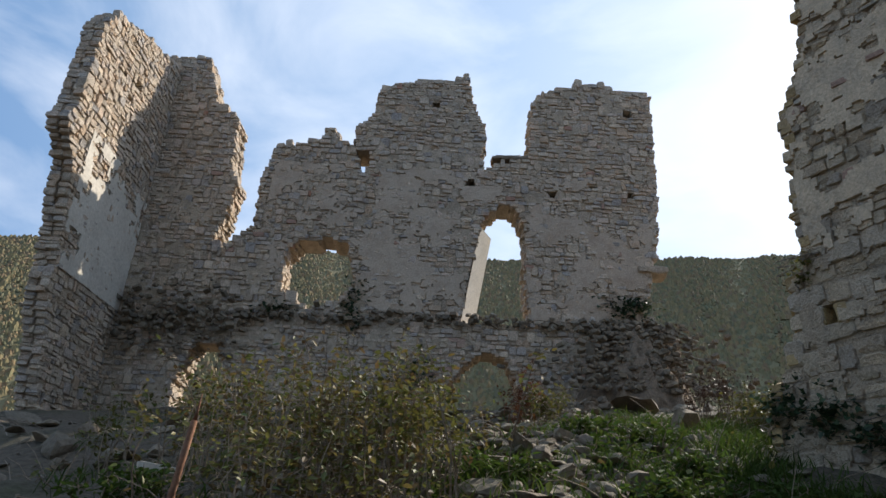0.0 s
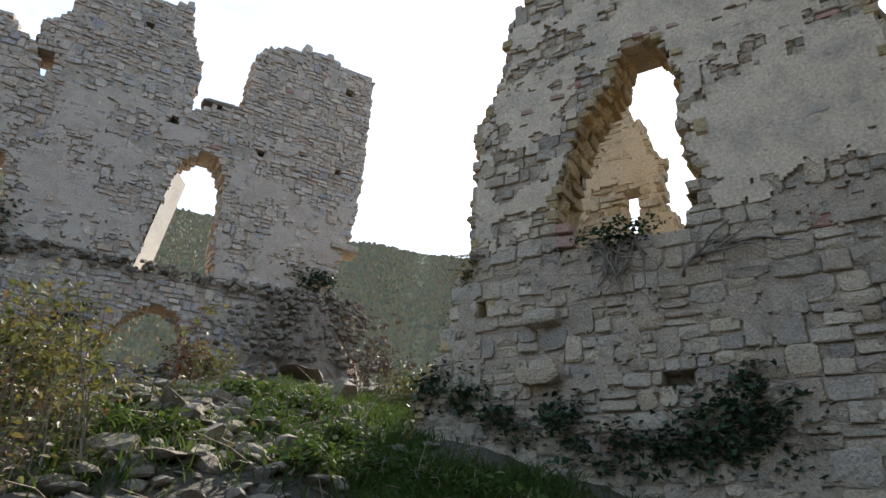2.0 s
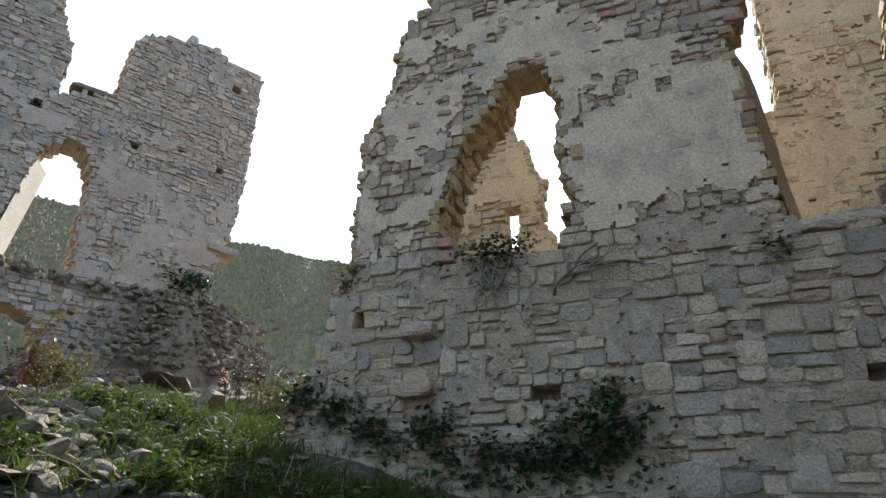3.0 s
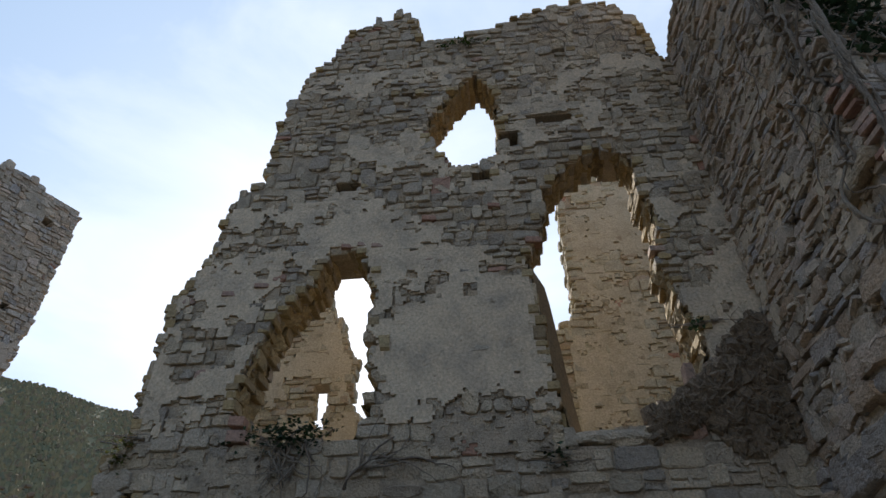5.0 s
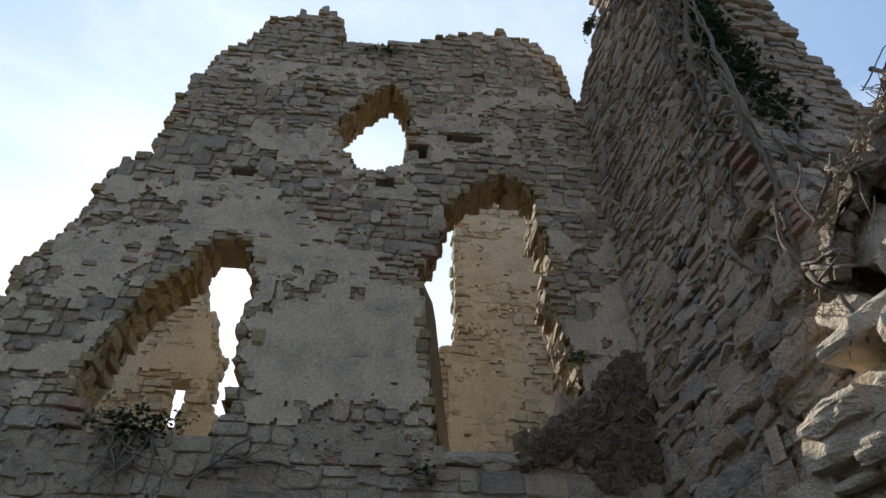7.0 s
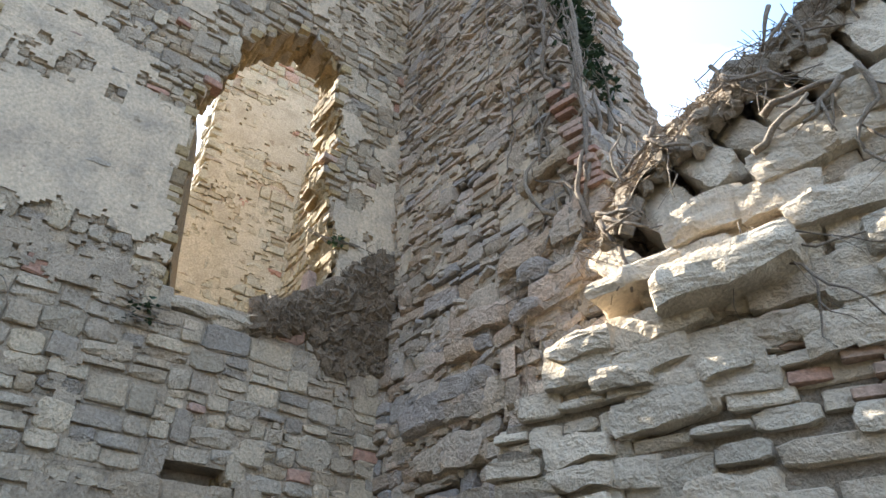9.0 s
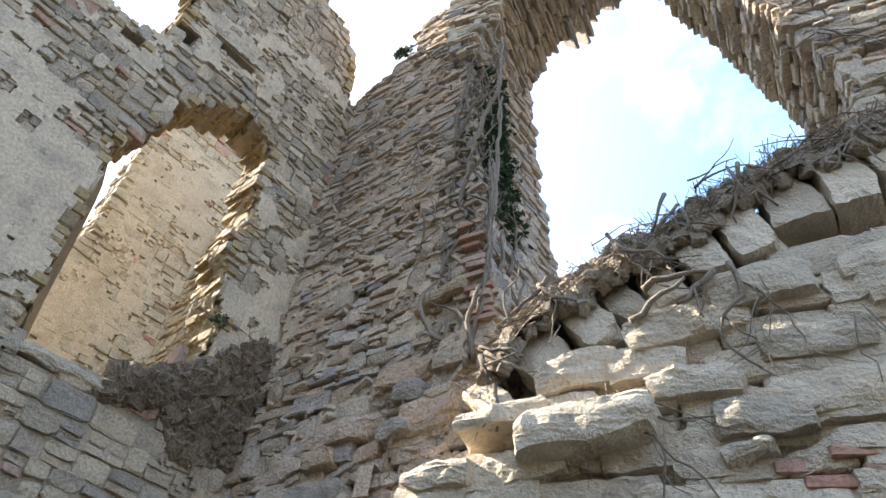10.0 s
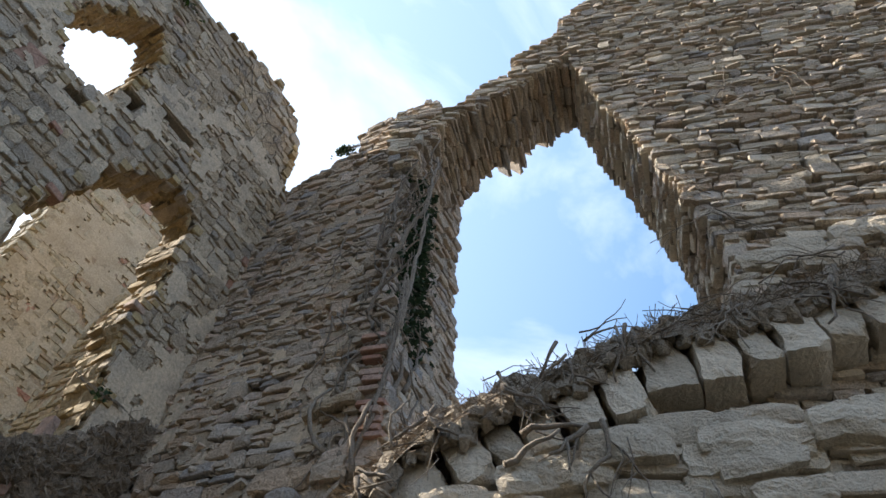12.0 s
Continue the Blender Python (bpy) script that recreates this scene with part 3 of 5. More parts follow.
# ---- the high wall beside the slope, wall_east ----
PB = Plane(5.0, 0.0, 0.0, -1.0, -1.0, 0.0)
B_OUT = [(-3.54, 1.2), (-3.54, 2.38), (-3.51, 2.77), (-3.41, 2.99), (-3.24, 3.23), (-3.2, 3.58), (-3.17, 3.79), (-3.03, 3.91), (-3.03, 4.29), (-3.01, 4.9), (-3.0, 5.29), (-2.8, 5.71), (-2.62, 6.15), (-2.7, 6.21), (-2.58, 6.69), (-2.35, 6.88), (-2.29, 7.72), (-2.32, 7.79), (-2.23, 7.97), (-2.31, 8.25), (-2.13, 8.29), (-2.05, 8.71), (-1.78, 8.95), (-1.6, 9.47), (-1.33, 9.65), (-0.77, 9.88), (-0.65, 9.48), (-0.61, 9.22), (-0.69, 9.04), (-0.48, 9.18), (0.11, 9.25), (0.56, 9.43), (0.91, 9.56), (1.41, 9.7), (1.86, 9.49), (2.1, 9.14), (2.19, 8.64), (2.19, 8.37), (2.27, 8.29), (2.75, 8.09), (2.75, 1.2)]
W1 = [(-2.11, 3.82), (-2.14, 4.12), (-2.08, 4.51), (-2.0, 4.78), (-1.89, 5.06), (-1.7, 5.25), (-1.55, 5.52), (-1.43, 5.79), (-1.25, 5.77), (-1.11, 5.63), (-1.07, 5.4), (-0.98, 5.22), (-1.04, 5.02), (-1.1, 4.84), (-0.96, 4.72), (-1.04, 4.52), (-0.92, 4.38), (-0.93, 4.25), (-1.07, 4.18), (-0.97, 4.07), (-1.04, 3.97), (-1.11, 3.87), (-1.25, 3.83)]
W2 = [(0.64, 3.74), (0.59, 4.01), (0.55, 4.32), (0.51, 4.77), (0.46, 5.28), (0.43, 5.48), (0.57, 5.83), (0.66, 6.1), (0.66, 6.36), (0.91, 6.67), (1.25, 6.9), (1.48, 6.81), (1.6, 6.59), (1.54, 6.21), (1.64, 6.01), (1.65, 5.67), (1.56, 5.36), (1.64, 5.18), (1.68, 4.85), (1.76, 4.62), (1.78, 4.41), (1.67, 4.12), (1.42, 3.94), (1.14, 3.82), (0.83, 3.76)]
W3 = [(-0.52, 7.25), (-0.5, 7.55), (-0.3, 7.9), (-0.12, 8.17), (0.03, 8.34), (0.15, 8.17), (0.26, 7.92), (0.22, 6.96), (-0.0, 6.85), (-0.26, 6.83), (-0.33, 7.0)]
B_HOLES = [W1, W2, W3]
B_SOCKETS = [(-2.85, 3.44, 0.1, 0.13), (-2.11, 3.37, 0.12, 0.13), (-1.24, 2.69, 0.2, 0.15), (-0.27, 2.51, 0.16, 0.09), (-0.77, 8.08, 0.12, 0.09), (1.06, 8.62, 0.16, 0.1), (0.04, 6.63, 0.16, 0.09), (0.37, 7.16, 0.2, 0.2), (0.82, 7.41, 0.46, 0.13), (-1.17, 6.91, 0.14, 0.1), (-1.37, 6.67, 0.2, 0.1), (-0.12, 5.2, 0.06, 0.07), (1.03, 2.71, 0.34, 0.12)]
B_HOLES += [socket_poly(*p) for p in B_SOCKETS]
wall_b = masonry("wall_east", "high rubble wall with plaster remains, broken windows and putlog holes", PB, B_OUT, B_HOLES, 0.45, lambda z: (0.07, 0.19) if z < 3.9 else (0.05, 0.13), lambda z: (0.10, 0.26) if z < 3.9 else (0.07, 0.22), mat=STONE_GREY, focus=(-0.6, 2.9), seed=31, odd=BRICK, odd_share=0.012, jamb=OCHRE, wobble=0.018, sway=0.07, proud=0.016)
socket_backs(wall_b, PB, B_SOCKETS)
coat("plaster", "grey weathered plaster, flaking at its edges", wall_b, PB, B_OUT, B_HOLES, (-3.0, 2.4, 3.95, 6.45), PLASTER, 0.09, 0.9, 0.025, seed=2, weight=lambda u, z: (0.2 if -0.8 < u < 0.5 and 4.35 < z < 5.7 else 0) - (0.35 * max(0, 4.4 - z) * 2) - (0.5 * max(0, z - 6.0)))
coat("upper_plaster", "thin remains of grey plaster", wall_b, PB, B_OUT, B_HOLES, (-2.4, 2.2, 6.4, 8.6), PLASTER, -0.1, 1.1, 0.035, proud=0.014, seed=6)

coat("pointing", "smeared old lime pointing over the stones", wall_b, PB, B_OUT, B_HOLES, (-3.1, 2.4, 1.6, 4.3), MORTAR, -0.2, 2.6, 0.03, proud=0.014, seed=12)



def jamb_lining(name, label, wall, pl, hole, thick, seed, mat):
    """Mortared rubble lining the inside of a broken opening: a lumpy band from front to back."""
    ring = [Vector((u, z, 0)) for u, z in hole]
    mid = sum(ring, Vector()) / len(ring)
    line = []
    for a, b in zip(ring, ring[1:] + ring[:1]):
        n = max(1, round((b - a).length / 0.035))
        line += [a + (b - a) * k / n for k in range(n)]
    rows = 14
    verts = []
    for p in line:
        way = (mid - p).normalized()
        for k in range(rows + 1):
            d = -0.03 - (thick - 0.06) * k / rows
            q = Vector((p.x * 6, p.y * 6, d * 6 + seed))
            e = -0.012 + 0.055 * noise.noise(q) + 0.03 * noise.noise(q * 2.6) + 0.014 * noise.noise(q * 6.0) + 0.02 * noise.cell(q * 1.6)
            verts.append(pl.at(p.x + way.x * e, p.y + way.y * e, d))
    n, m = rows + 1, len(line)
    faces = [(i * n + k, i * n + k + 1, ((i + 1) % m) * n + k + 1, ((i + 1) % m) * n + k) for i in range(m) for k in range(rows)]
    part(name, data(name, verts, faces, mat), wall, label)


for seed, hole in enumerate((W1, W2, W3)):
    jamb_lining("jamb_lining", "ochre mortared rubble inside the opening", wall_b, PB, hole, 0.45, seed + 3, OCHRE)
splay = [PB.at(u + du, z, d) for u, z in W2[:6] for d, du in ((-0.02, 0.0), (-0.43, 0.15), (-0.43, -0.05))]
part("splayed_jamb", data("splayed_jamb", splay, [(3 * k + a, 3 * k + 3 + a, 3 * k + 3 + b, 3 * k + b) for k in range(5) for a, b in ((0, 1), (1, 2), (2, 0))] + [(0, 1, 2), (15, 17, 16)], OCHRE), wall_b, "ochre plaster on the splayed jamb")

# ---- the wall with the great arch, wall_south ----
PC1 = Plane(5.0 - 0.08, -2.305, -0.998, -0.06, -0.06, 0.998)
C1_OUT = [(-0.25, 1.2), (-0.25, 8.34), (-0.07, 8.34), (0.24, 8.56), (0.8, 8.83), (0.71, 9.27), (1.17, 9.5), (1.68, 9.42), (1.85, 9.33), (1.62, 9.06), (1.62, 8.33), (1.66, 7.71), (1.82, 6.41), (1.93, 5.66), (2.03, 5.11), (2.13, 4.6), (2.23, 4.25), (2.23, 1.2)]
wall_c1 = masonry("wall_south", "rubble wall with a red brick quoin and clinging vine roots", PC1, C1_OUT, [], 1.3, lambda z: (0.045, 0.10) if z > 4 else (0.08, 0.16), lambda z: (0.12, 0.36), mat=STONE, core_mat=SHADED_MORTAR, focus=(1.4, 4.6), seed=41, proud=0.036, sway=0.075, recess=0.055, loose=0.05)
coat("plaster", "patches of grey plaster left on the wall", wall_c1, PC1, C1_OUT, [], (0.0, 1.7, 4.2, 6.4), PLASTER, -0.06, 1.2, 0.03, proud=0.016, seed=14)
coat("pointing", "smeared lime pointing", wall_c1, PC1, C1_OUT, [], (0.0, 2.0, 2.2, 8.6), MORTAR, -0.2, 2.4, 0.035, proud=0.012, seed=15)
PC2 = Plane(-3.12 * -0.2715 - 0.106, -3.12 * 0.9624 - 0.03, -0.9624, -0.2715, -0.2715, 0.9624)
C2_OUT = [(0.18, 1.0), (0.18, 5.23), (0.22, 5.72), (0.17, 6.08), (0.03, 6.56), (-0.14, 7.27), (-0.35, 8.04), (-0.57, 8.74), (-0.71, 9.43), (-0.87, 9.86), (-1.21, 9.65), (-1.55, 9.27), (-1.87, 9.02), (-2.19, 8.75), (-2.39, 8.46), (-2.5, 8.12), (-2.53, 7.75), (-2.77, 7.82), (-2.96, 8.77), (-2.92, 9.03), (-2.42, 9.22), (-2.3, 9.0), (-2.13, 9.14), (-1.95, 9.43), (-1.71, 9.68), (-1.54, 9.88), (-1.55, 10.31), (-0.96, 10.88), (-0.94, 11.43), (-0.66, 11.93), (-0.45, 12.12), (0.9, 13.4), (4.5, 13.4), (4.5, 1.0)]
wall_c2 = masonry("wall_south_west", "leaning rubble wall carrying a thin broken stone arch", PC2, C2_OUT, [], 0.9, lambda z: (0.045, 0.105), lambda z: (0.12, 0.38), mat=STONE, core_mat=SHADED_MORTAR, focus=(0.5, 6.6), seed=42, odd=STONE_PALE, odd_share=0.45, proud=0.04, sway=0.085, recess=0.055, loose=0.05)



def arch_ring():
    """Thin stones on edge forming the broken arch, staggered and hanging unevenly."""
    r = random.Random(71)
    line = [Vector((u, 0, z)) for u, z in C2_OUT[9:17]]
    steps = []
    for a, b in zip(line, line[1:]):
        n = max(1, round((b - a).length / 0.062))
        steps += [(a + (b - a) * (k + 0.5) / n, (b - a).normalized()) for k in range(n)]
    for p, way in steps:
        inward = Vector((-way.z, 0, way.x))
        if inward.z > 0:
            inward = -inward
        d = 0.02
        while d < 0.8:
            deep = r.uniform(0.22, 0.42)
            hang = r.uniform(-0.01, 0.05) + (0.06 if r.random() < 0.1 else 0.0)
            c = PC2.at(p.x + inward.x * hang, p.z + inward.z * hang, -d - deep / 2)
            tang = PC2.u * way.x + np.array([0, 0, way.z])
            m = np.eye(4)
            m[:3, 0], m[:3, 1], m[:3, 2], m[:3, 3] = -PC2.out * deep * 0.96, -(PC2.u * inward.x + np.array([0, 0, inward.z])) * 0.24, tang * r.uniform(0.045, 0.06), c
            which = r.randrange(20)
            if SHARED.get((which, "sandstone")) is None:
                SHARED[(which, "sandstone")] = data("stone", STONES[which][0], STONES[which][1], STONE)
            part("voussoir", SHARED[(which, "sandstone")], wall_c2, m=Matrix(m))
            d += deep


arch_ring()


def bedded_chips(wall, pl, outline, holes, box, count, seed, mat):
    """Pinning stones and broken chips bedded between the larger stones of a face."""
    r = random.Random(seed)
    heap = Heap()
    us = np.array([r.uniform(box[0], box[1]) for _ in range(count)])
    zs = np.array([r.uniform(box[2], box[3]) for _ in range(count)])
    keep = inside(us, zs, outline)
    for h in holes:
        keep &= ~inside(us, zs, h)
    for u, z in zip(us[keep], zs[keep]):
        v, f = LUMPS[r.randrange(8)]
        m = np.array(Euler((r.gauss(0, 0.25), r.gauss(0, 0.25), r.gauss(0, 0.3))).to_matrix())
        s = 0.03 + 0.08 * r.random() ** 2
        body = (v * np.array([1.5, 0.9, 0.45]) * s) @ m.T
        p = pl.at(u, z, r.uniform(-0.03, 0.006))
        heap.add(p + np.outer(body[:, 0], pl.u) - np.outer(body[:, 1], pl.out) + np.outer(body[:, 2], (0, 0, 1)), f)
    tagged(part("pinning_stones", heap.mesh("pinning_stones", mat), wall, "small pinning stones and chips"), kind="stuff")


bedded_chips(wall_c1, PC1, C1_OUT, [], (0.0, 2.2, 2.4, 9.2), 1100, 81, STONE)
bedded_chips(wall_c2, PC2, C2_OUT, [], (-1.6, 3.2, 4.8, 12.0), 1900, 82, STONE)

# ---- walls of the rooms behind ----
E1_OUT = [(-3.6, 2.0), (-3.6, 7.12), (-3.1, 7.22), (-2.26, 7.02), (-2.08, 6.68), (-1.95, 6.43), (-1.89, 6.18), (-1.76, 5.99), (-1.81, 5.4), (-1.67, 5.27), (-1.64, 5.06), (-1.54, 2.0)]
SLIT = [(-2.3, 5.14), (-2.26, 5.72), (-2.1, 5.72), (-2.14, 5.1)]
PE1 = Plane(7.5, 0, 0, -1, -1, 0)
wall_e1 = masonry("wall_far_room", "sunlit rubble wall with a narrow slit window", PE1, E1_OUT, [SLIT], 0.25, lambda z: (0.08, 0.14), lambda z: (0.10, 0.28), mat=STONE_WARM, seed=51, back=False, focus=(-2.2, 5.4), few=200)

E2_OUT = [(0.3, 2.0), (0.35, 6.45), (0.85, 6.6), (1.06, 6.75), (1.12, 6.95), (1.12, 7.5), (1.09, 8.12), (1.15, 10.0), (4.2, 10.3), (4.2, 2.0)]
PE2 = Plane(8.0, 0, 0, -1, -1, 0)
wall_e2 = masonry("wall_inner_room", "warm ochre rubble wall of the room behind", PE2, E2_OUT, [socket_poly(1.5, 8.35, 0.2, 0.09), socket_poly(1.9, 8.3, 0.12, 0.09), socket_poly(1.3, 6.0, 0.1, 0.1), socket_poly(1.6, 5.8, 0.1, 0.1)], 0.5, lambda z: (0.08, 0.14), lambda z: (0.10, 0.28), mat=STONE_WARM, seed=52, odd=BRICK, odd_share=0.04, back=False)
PE3 = Plane(5.47, -2.1, 1, 0, 0, 1)
wall_e3 = masonry("wall_room_side", "broken stub of an inner side wall", PE3, [(0.0, 2.0), (0.0, 6.4), (1.0, 6.9), (1.4, 7.0), (1.55, 6.6), (1.5, 5.0), (1.6, 2.0)], [], 0.5, lambda z: (0.08, 0.14), lambda z: (0.10, 0.28), mat=STONE_WARM, seed=53, back=False)

coat("plaster", "warm plaster remains on the far wall", wall_e1, PE1, E1_OUT, [SLIT], (-3.4, -1.3, 4.2, 7.0), TAN_PLASTER, 0.02, 1.2, 0.04, proud=0.02, seed=17)
coat("plaster", "warm grey plaster remains", wall_e2, PE2, E2_OUT, [], (1.0, 4.0, 3.4, 9.2), TAN_PLASTER, -0.1, 0.9, 0.04, proud=0.02, seed=18)
coat("pointing", "smeared lime pointing", wall_e2, PE2, E2_OUT, [], (1.0, 4.0, 3.4, 9.2), TAN_PLASTER, 0.0, 2.6, 0.04, proud=0.013, seed=19)

# ---- the vault stump under the arch, wall_spring ----


def spring(d):
    return Plane(d * -0.2715 - 0.106, d * 0.9624 - 0.03, -0.9624, -0.2715, -0.2715, 0.9624)


PD, PV = spring(-2.93), spring(-3.0)
D_OUT = [(-2.9, 0.0), (-2.85, 2.7), (-2.4, 3.0), (-1.95, 3.2), (-1.6, 3.45), (-1.2, 3.7), (-0.9, 3.9), (-0.4, 4.05), (0.2, 4.0), (0.7, 4.05), (2.8, 4.3), (2.8, 0.0)]
wall_d = masonry("wall_spring", "low thick wall of big rough sunlit rubble", PD, D_OUT, [], 0.5, lambda z: (0.10, 0.22), lambda z: (0.14, 0.36), mat=STONE_PALE, focus=(-0.9, 3.1), seed=43, proud=0.06, wobble=0.06, sway=0.08, few=200, core_mat=DRY_SOIL)
LEDGE = [(-3.0, 0.0), (-2.9, 3.3), (-2.4, 3.6), (-2.08, 3.82), (-1.77, 4.19), (-1.27, 4.44), (-0.59, 4.79), (-0.23, 4.94), (0.08, 5.0), (0.4, 5.1), (0.4, 0.0)]
wall_v = masonry("wall_ledge", "rubble ledge below the arch with a row of vault stones", spring(-3.2), LEDGE, [], 0.45, lambda z: (0.10, 0.2), lambda z: (0.14, 0.36), mat=STONE, core_mat=SHADED_MORTAR, seed=44, proud=0.04, sway=0.08, recess=0.055)
LEDGE_U, LEDGE_Z = [-2.3, -2.08, -1.77, -1.27, -0.59, -0.23, 0.08, 1.05, 2.6], [3.6, 3.8, 4.19, 4.44, 4.79, 4.94, 5.0, 5.32, 5.75]


def block_on(pl, u, z, d, w, h, dep, k, lean=0.0, skew=0.0):
    """A hackly block set on a wall face, broken flat here and there: verts and faces."""
    v, f = CHUNKS[k % 10]
    al = pl.u * math.cos(lean) + np.array([0, 0, math.sin(lean)])
    up = -pl.u * math.sin(lean) + np.array([0, 0, math.cos(lean)]) + pl.out * skew
    body = []
    for x in v:
        p = Vector((x[0] * w, x[1] * dep, x[2] * h))
        q = p + Vector((7.3 * k + 3.1 * u, 2.7 * z, 1.9 * k))
        p += noise.noise_vector(q * 5.0) * 0.028 + noise.noise_vector(q * 13.0) * 0.012 + noise.cell_vector(q * 9.0) * 0.006 + noise.noise_vector(q * 31.0) * 0.005
        body.append((p.x, p.y, p.z))
    body = np.array(body)
    return pl.at(u, z, d) + np.outer(body[:, 0], al) - np.outer(body[:, 1] + 0.5 * dep, pl.out) + np.outer(body[:, 2], up), f


def vault_stones():
    """Springer stones of the fallen vault, jutting out side by side over a dark hollow."""
    r = random.Random(8)
    u, k = -2.1, 0
    while u < 2.2:
        w = r.uniform(0.17, 0.31)
        z = float(np.interp(u + w / 2, LEDGE_U, LEDGE_Z)) - 0.44
        lean = 0.55 if u < -1.2 else 0.3 if u < -0.5 else 0.1
        p, f = block_on(PV, u + w / 2, z, r.uniform(0.06, 0.16), w * 0.96, r.uniform(0.36, 0.5), r.uniform(0.4, 0.5), k, lean + r.gauss(0, 0.05), -0.25)
        part("vault_stone", data("vault_stone", p, f, STONE_PALE), wall_v)
        u, k = u + w, k + 1


vault_stones()
for k, (u, z, w, h, out, lean) in enumerate(((-1.92, 3.34, 0.5, 0.11, 0.16, 0.12), (-1.5, 3.2, 0.68, 0.2, 0.24, 0.1), (-1.55, 3.56, 0.46, 0.2, 0.1, 0.15), (-1.1, 3.72, 0.4, 0.2, 0.12, 0.2), (-1.0, 3.4, 0.44, 0.17, 0.12, 0.05), (-0.62, 3.9, 0.5, 0.22, 0.12, 0.1), (-2.25, 3.06, 0.36, 0.13, 0.14, 0.05), (0.05, 3.92, 0.5, 0.22, 0.1, -0.05), (0.45, 3.98, 0.4, 0.24, 0.12, 0.08), (-0.45, 3.55, 0.5, 0.2, 0.1, 0.0), (-2.05, 2.86, 0.3, 0.12, 0.12, 0.0), (0.1, 3.6, 0.36, 0.2, 0.1, 0.1), (-0.75, 3.2, 0.4, 0.16, 0.1, 0.0), (-1.35, 2.92, 0.3, 0.14, 0.08, 0.0))):
    p, f = block_on(PD, u, z, out, w, h, 0.5, k + 3, lean)
    tagged(part("stone_slab", data("stone_slab", p, f, STONE_PALE)), "jutting grey sandstone slab, sunlit, bedded in the rubble wall", "stone slab", group="slabs in the low wall")


def rough_blocks():
    """Rough blocks breaking out of the faces of the low wall and of the wall corner beside it."""
    r = random.Random(19)
    for _ in range(150):
        if r.random() < 0.72:
            pl, u, wall = PD, r.uniform(-2.4, 1.4), wall_d
            z = float(np.interp(u, [-2.85, -1.95, -1.2, -0.4, 2.8], [2.7, 3.2, 3.7, 4.05, 4.3])) - r.random() ** 1.1 * 1.35
        else:
            pl, u, wall = PC1, r.uniform(0.5, 2.05), wall_c1
            z = 4.1 - 0.2 * (2.0 - u) - r.random() * 1.5
        s = r.uniform(0.16, 0.4)
        p, f = block_on(pl, u, z, r.uniform(0.03, 0.1), s * 1.25, s * r.uniform(0.4, 0.65), 0.25, r.randrange(10), r.gauss(0.03, 0.08))
        part("block", data("block", p, f, STONE_PALE if pl is PD else STONE), wall)
    for k in range(22):
        u = 0.3 + 0.13 * k
        p, f = block_on(PC2, u, 5.35 + 0.035 * k + r.uniform(-0.12, 0.22), r.uniform(0.05, 0.12), r.uniform(0.2, 0.4), r.uniform(0.1, 0.24), 0.3, k, r.gauss(0.12, 0.12))
        part("block", data("block", p, f, STONE_PALE), wall_c2)


rough_blocks()


# ---- far valley side ----
def crown(seed):
    """A small far tree crown: a ragged low lump."""
    r = random.Random(seed)
    bm = bmesh.new()
    bmesh.ops.create_cone(bm, cap_ends=True, segments=6, radius1=0.55, radius2=0.2, depth=0.8)
    for v in bm.verts:
        v.co *= r.uniform(0.6, 1.35)
    out = np.array([tuple(v.co) for v in bm.verts]), [tuple(x.index for x in f.verts) for f in bm.faces]
    bm.free()
    return out


def hill(name, label, near, far, yaw0, yaw1, el, seed, trees, size):
    """A wooded slope: a rising sheet with many small crowns on it."""
    r = random.Random(seed)

    def spot(a, k):
        d = near + (far - near) * k
        h0, h1 = -34.0, far * math.tan(radians(el(a)))
        z = h0 + (h1 - h0) * (k ** 0.9) + 7 * (1 - k) * noise.noise(Vector((a * 0.12, k * 3, seed)))
        return d * math.sin(radians(a)), d * math.cos(radians(a)), z

    cols, rows = 60, 16
    grid = [spot(yaw0 + (yaw1 - yaw0) * i / cols, j / rows) for i in range(cols + 1) for j in range(rows + 1)]
    faces = [(i * (rows + 1) + j, (i + 1) * (rows + 1) + j, (i + 1) * (rows + 1) + j + 1, i * (rows + 1) + j + 1) for i in range(cols) for j in range(rows)]
    base = tagged(part(name, data(name, grid, faces, FOREST, True)), label, "hillside", kind="structure")
    heap = Heap()
    lumps = [crown(900 + k) for k in range(8)]
    for _ in range(trees):
        a, k = r.uniform(-42, 78), r.random() ** 0.8
        x, y, z = spot(a, k)
        s = size * r.uniform(0.5, 1.8)
        v, f = lumps[r.randrange(8)]
        t = r.uniform(0, 6.3)
        c, sn = math.cos(t), math.sin(t)
        v = v @ np.array([[c, sn, 0], [-sn, c, 0], [0, 0, 1.0]])
        heap.add(v * s + np.array([x, y, z + 0.12 * s]), f)
    tagged(part("woodland", heap.mesh("woodland", FOREST), base, "dense autumn woodland"), kind="stuff")


hill("backdrop_hill", "steep wooded valley side in autumn colours", 120, 420, -70, 110, lambda a: float(np.interp(a, [-70, -7, 9, 17, 33, 38, 49, 54, 58, 64, 71, 110], [15, 19.4, 22.8, 23.3, 23.9, 23.6, 23.5, 23.1, 22.7, 21.5, 8.5, 8.0])) + 0.12 * math.sin(a * 0.9), 3, 80000, 1.7)


# ---- loose things on the slope ----
def spot(bearing, far):
    bearing = 1.021 * bearing - 1.9
    x, y = far * math.sin(radians(bearing)), far * math.cos(radians(bearing))
    return np.array([x, y, ground_z(x, y)])


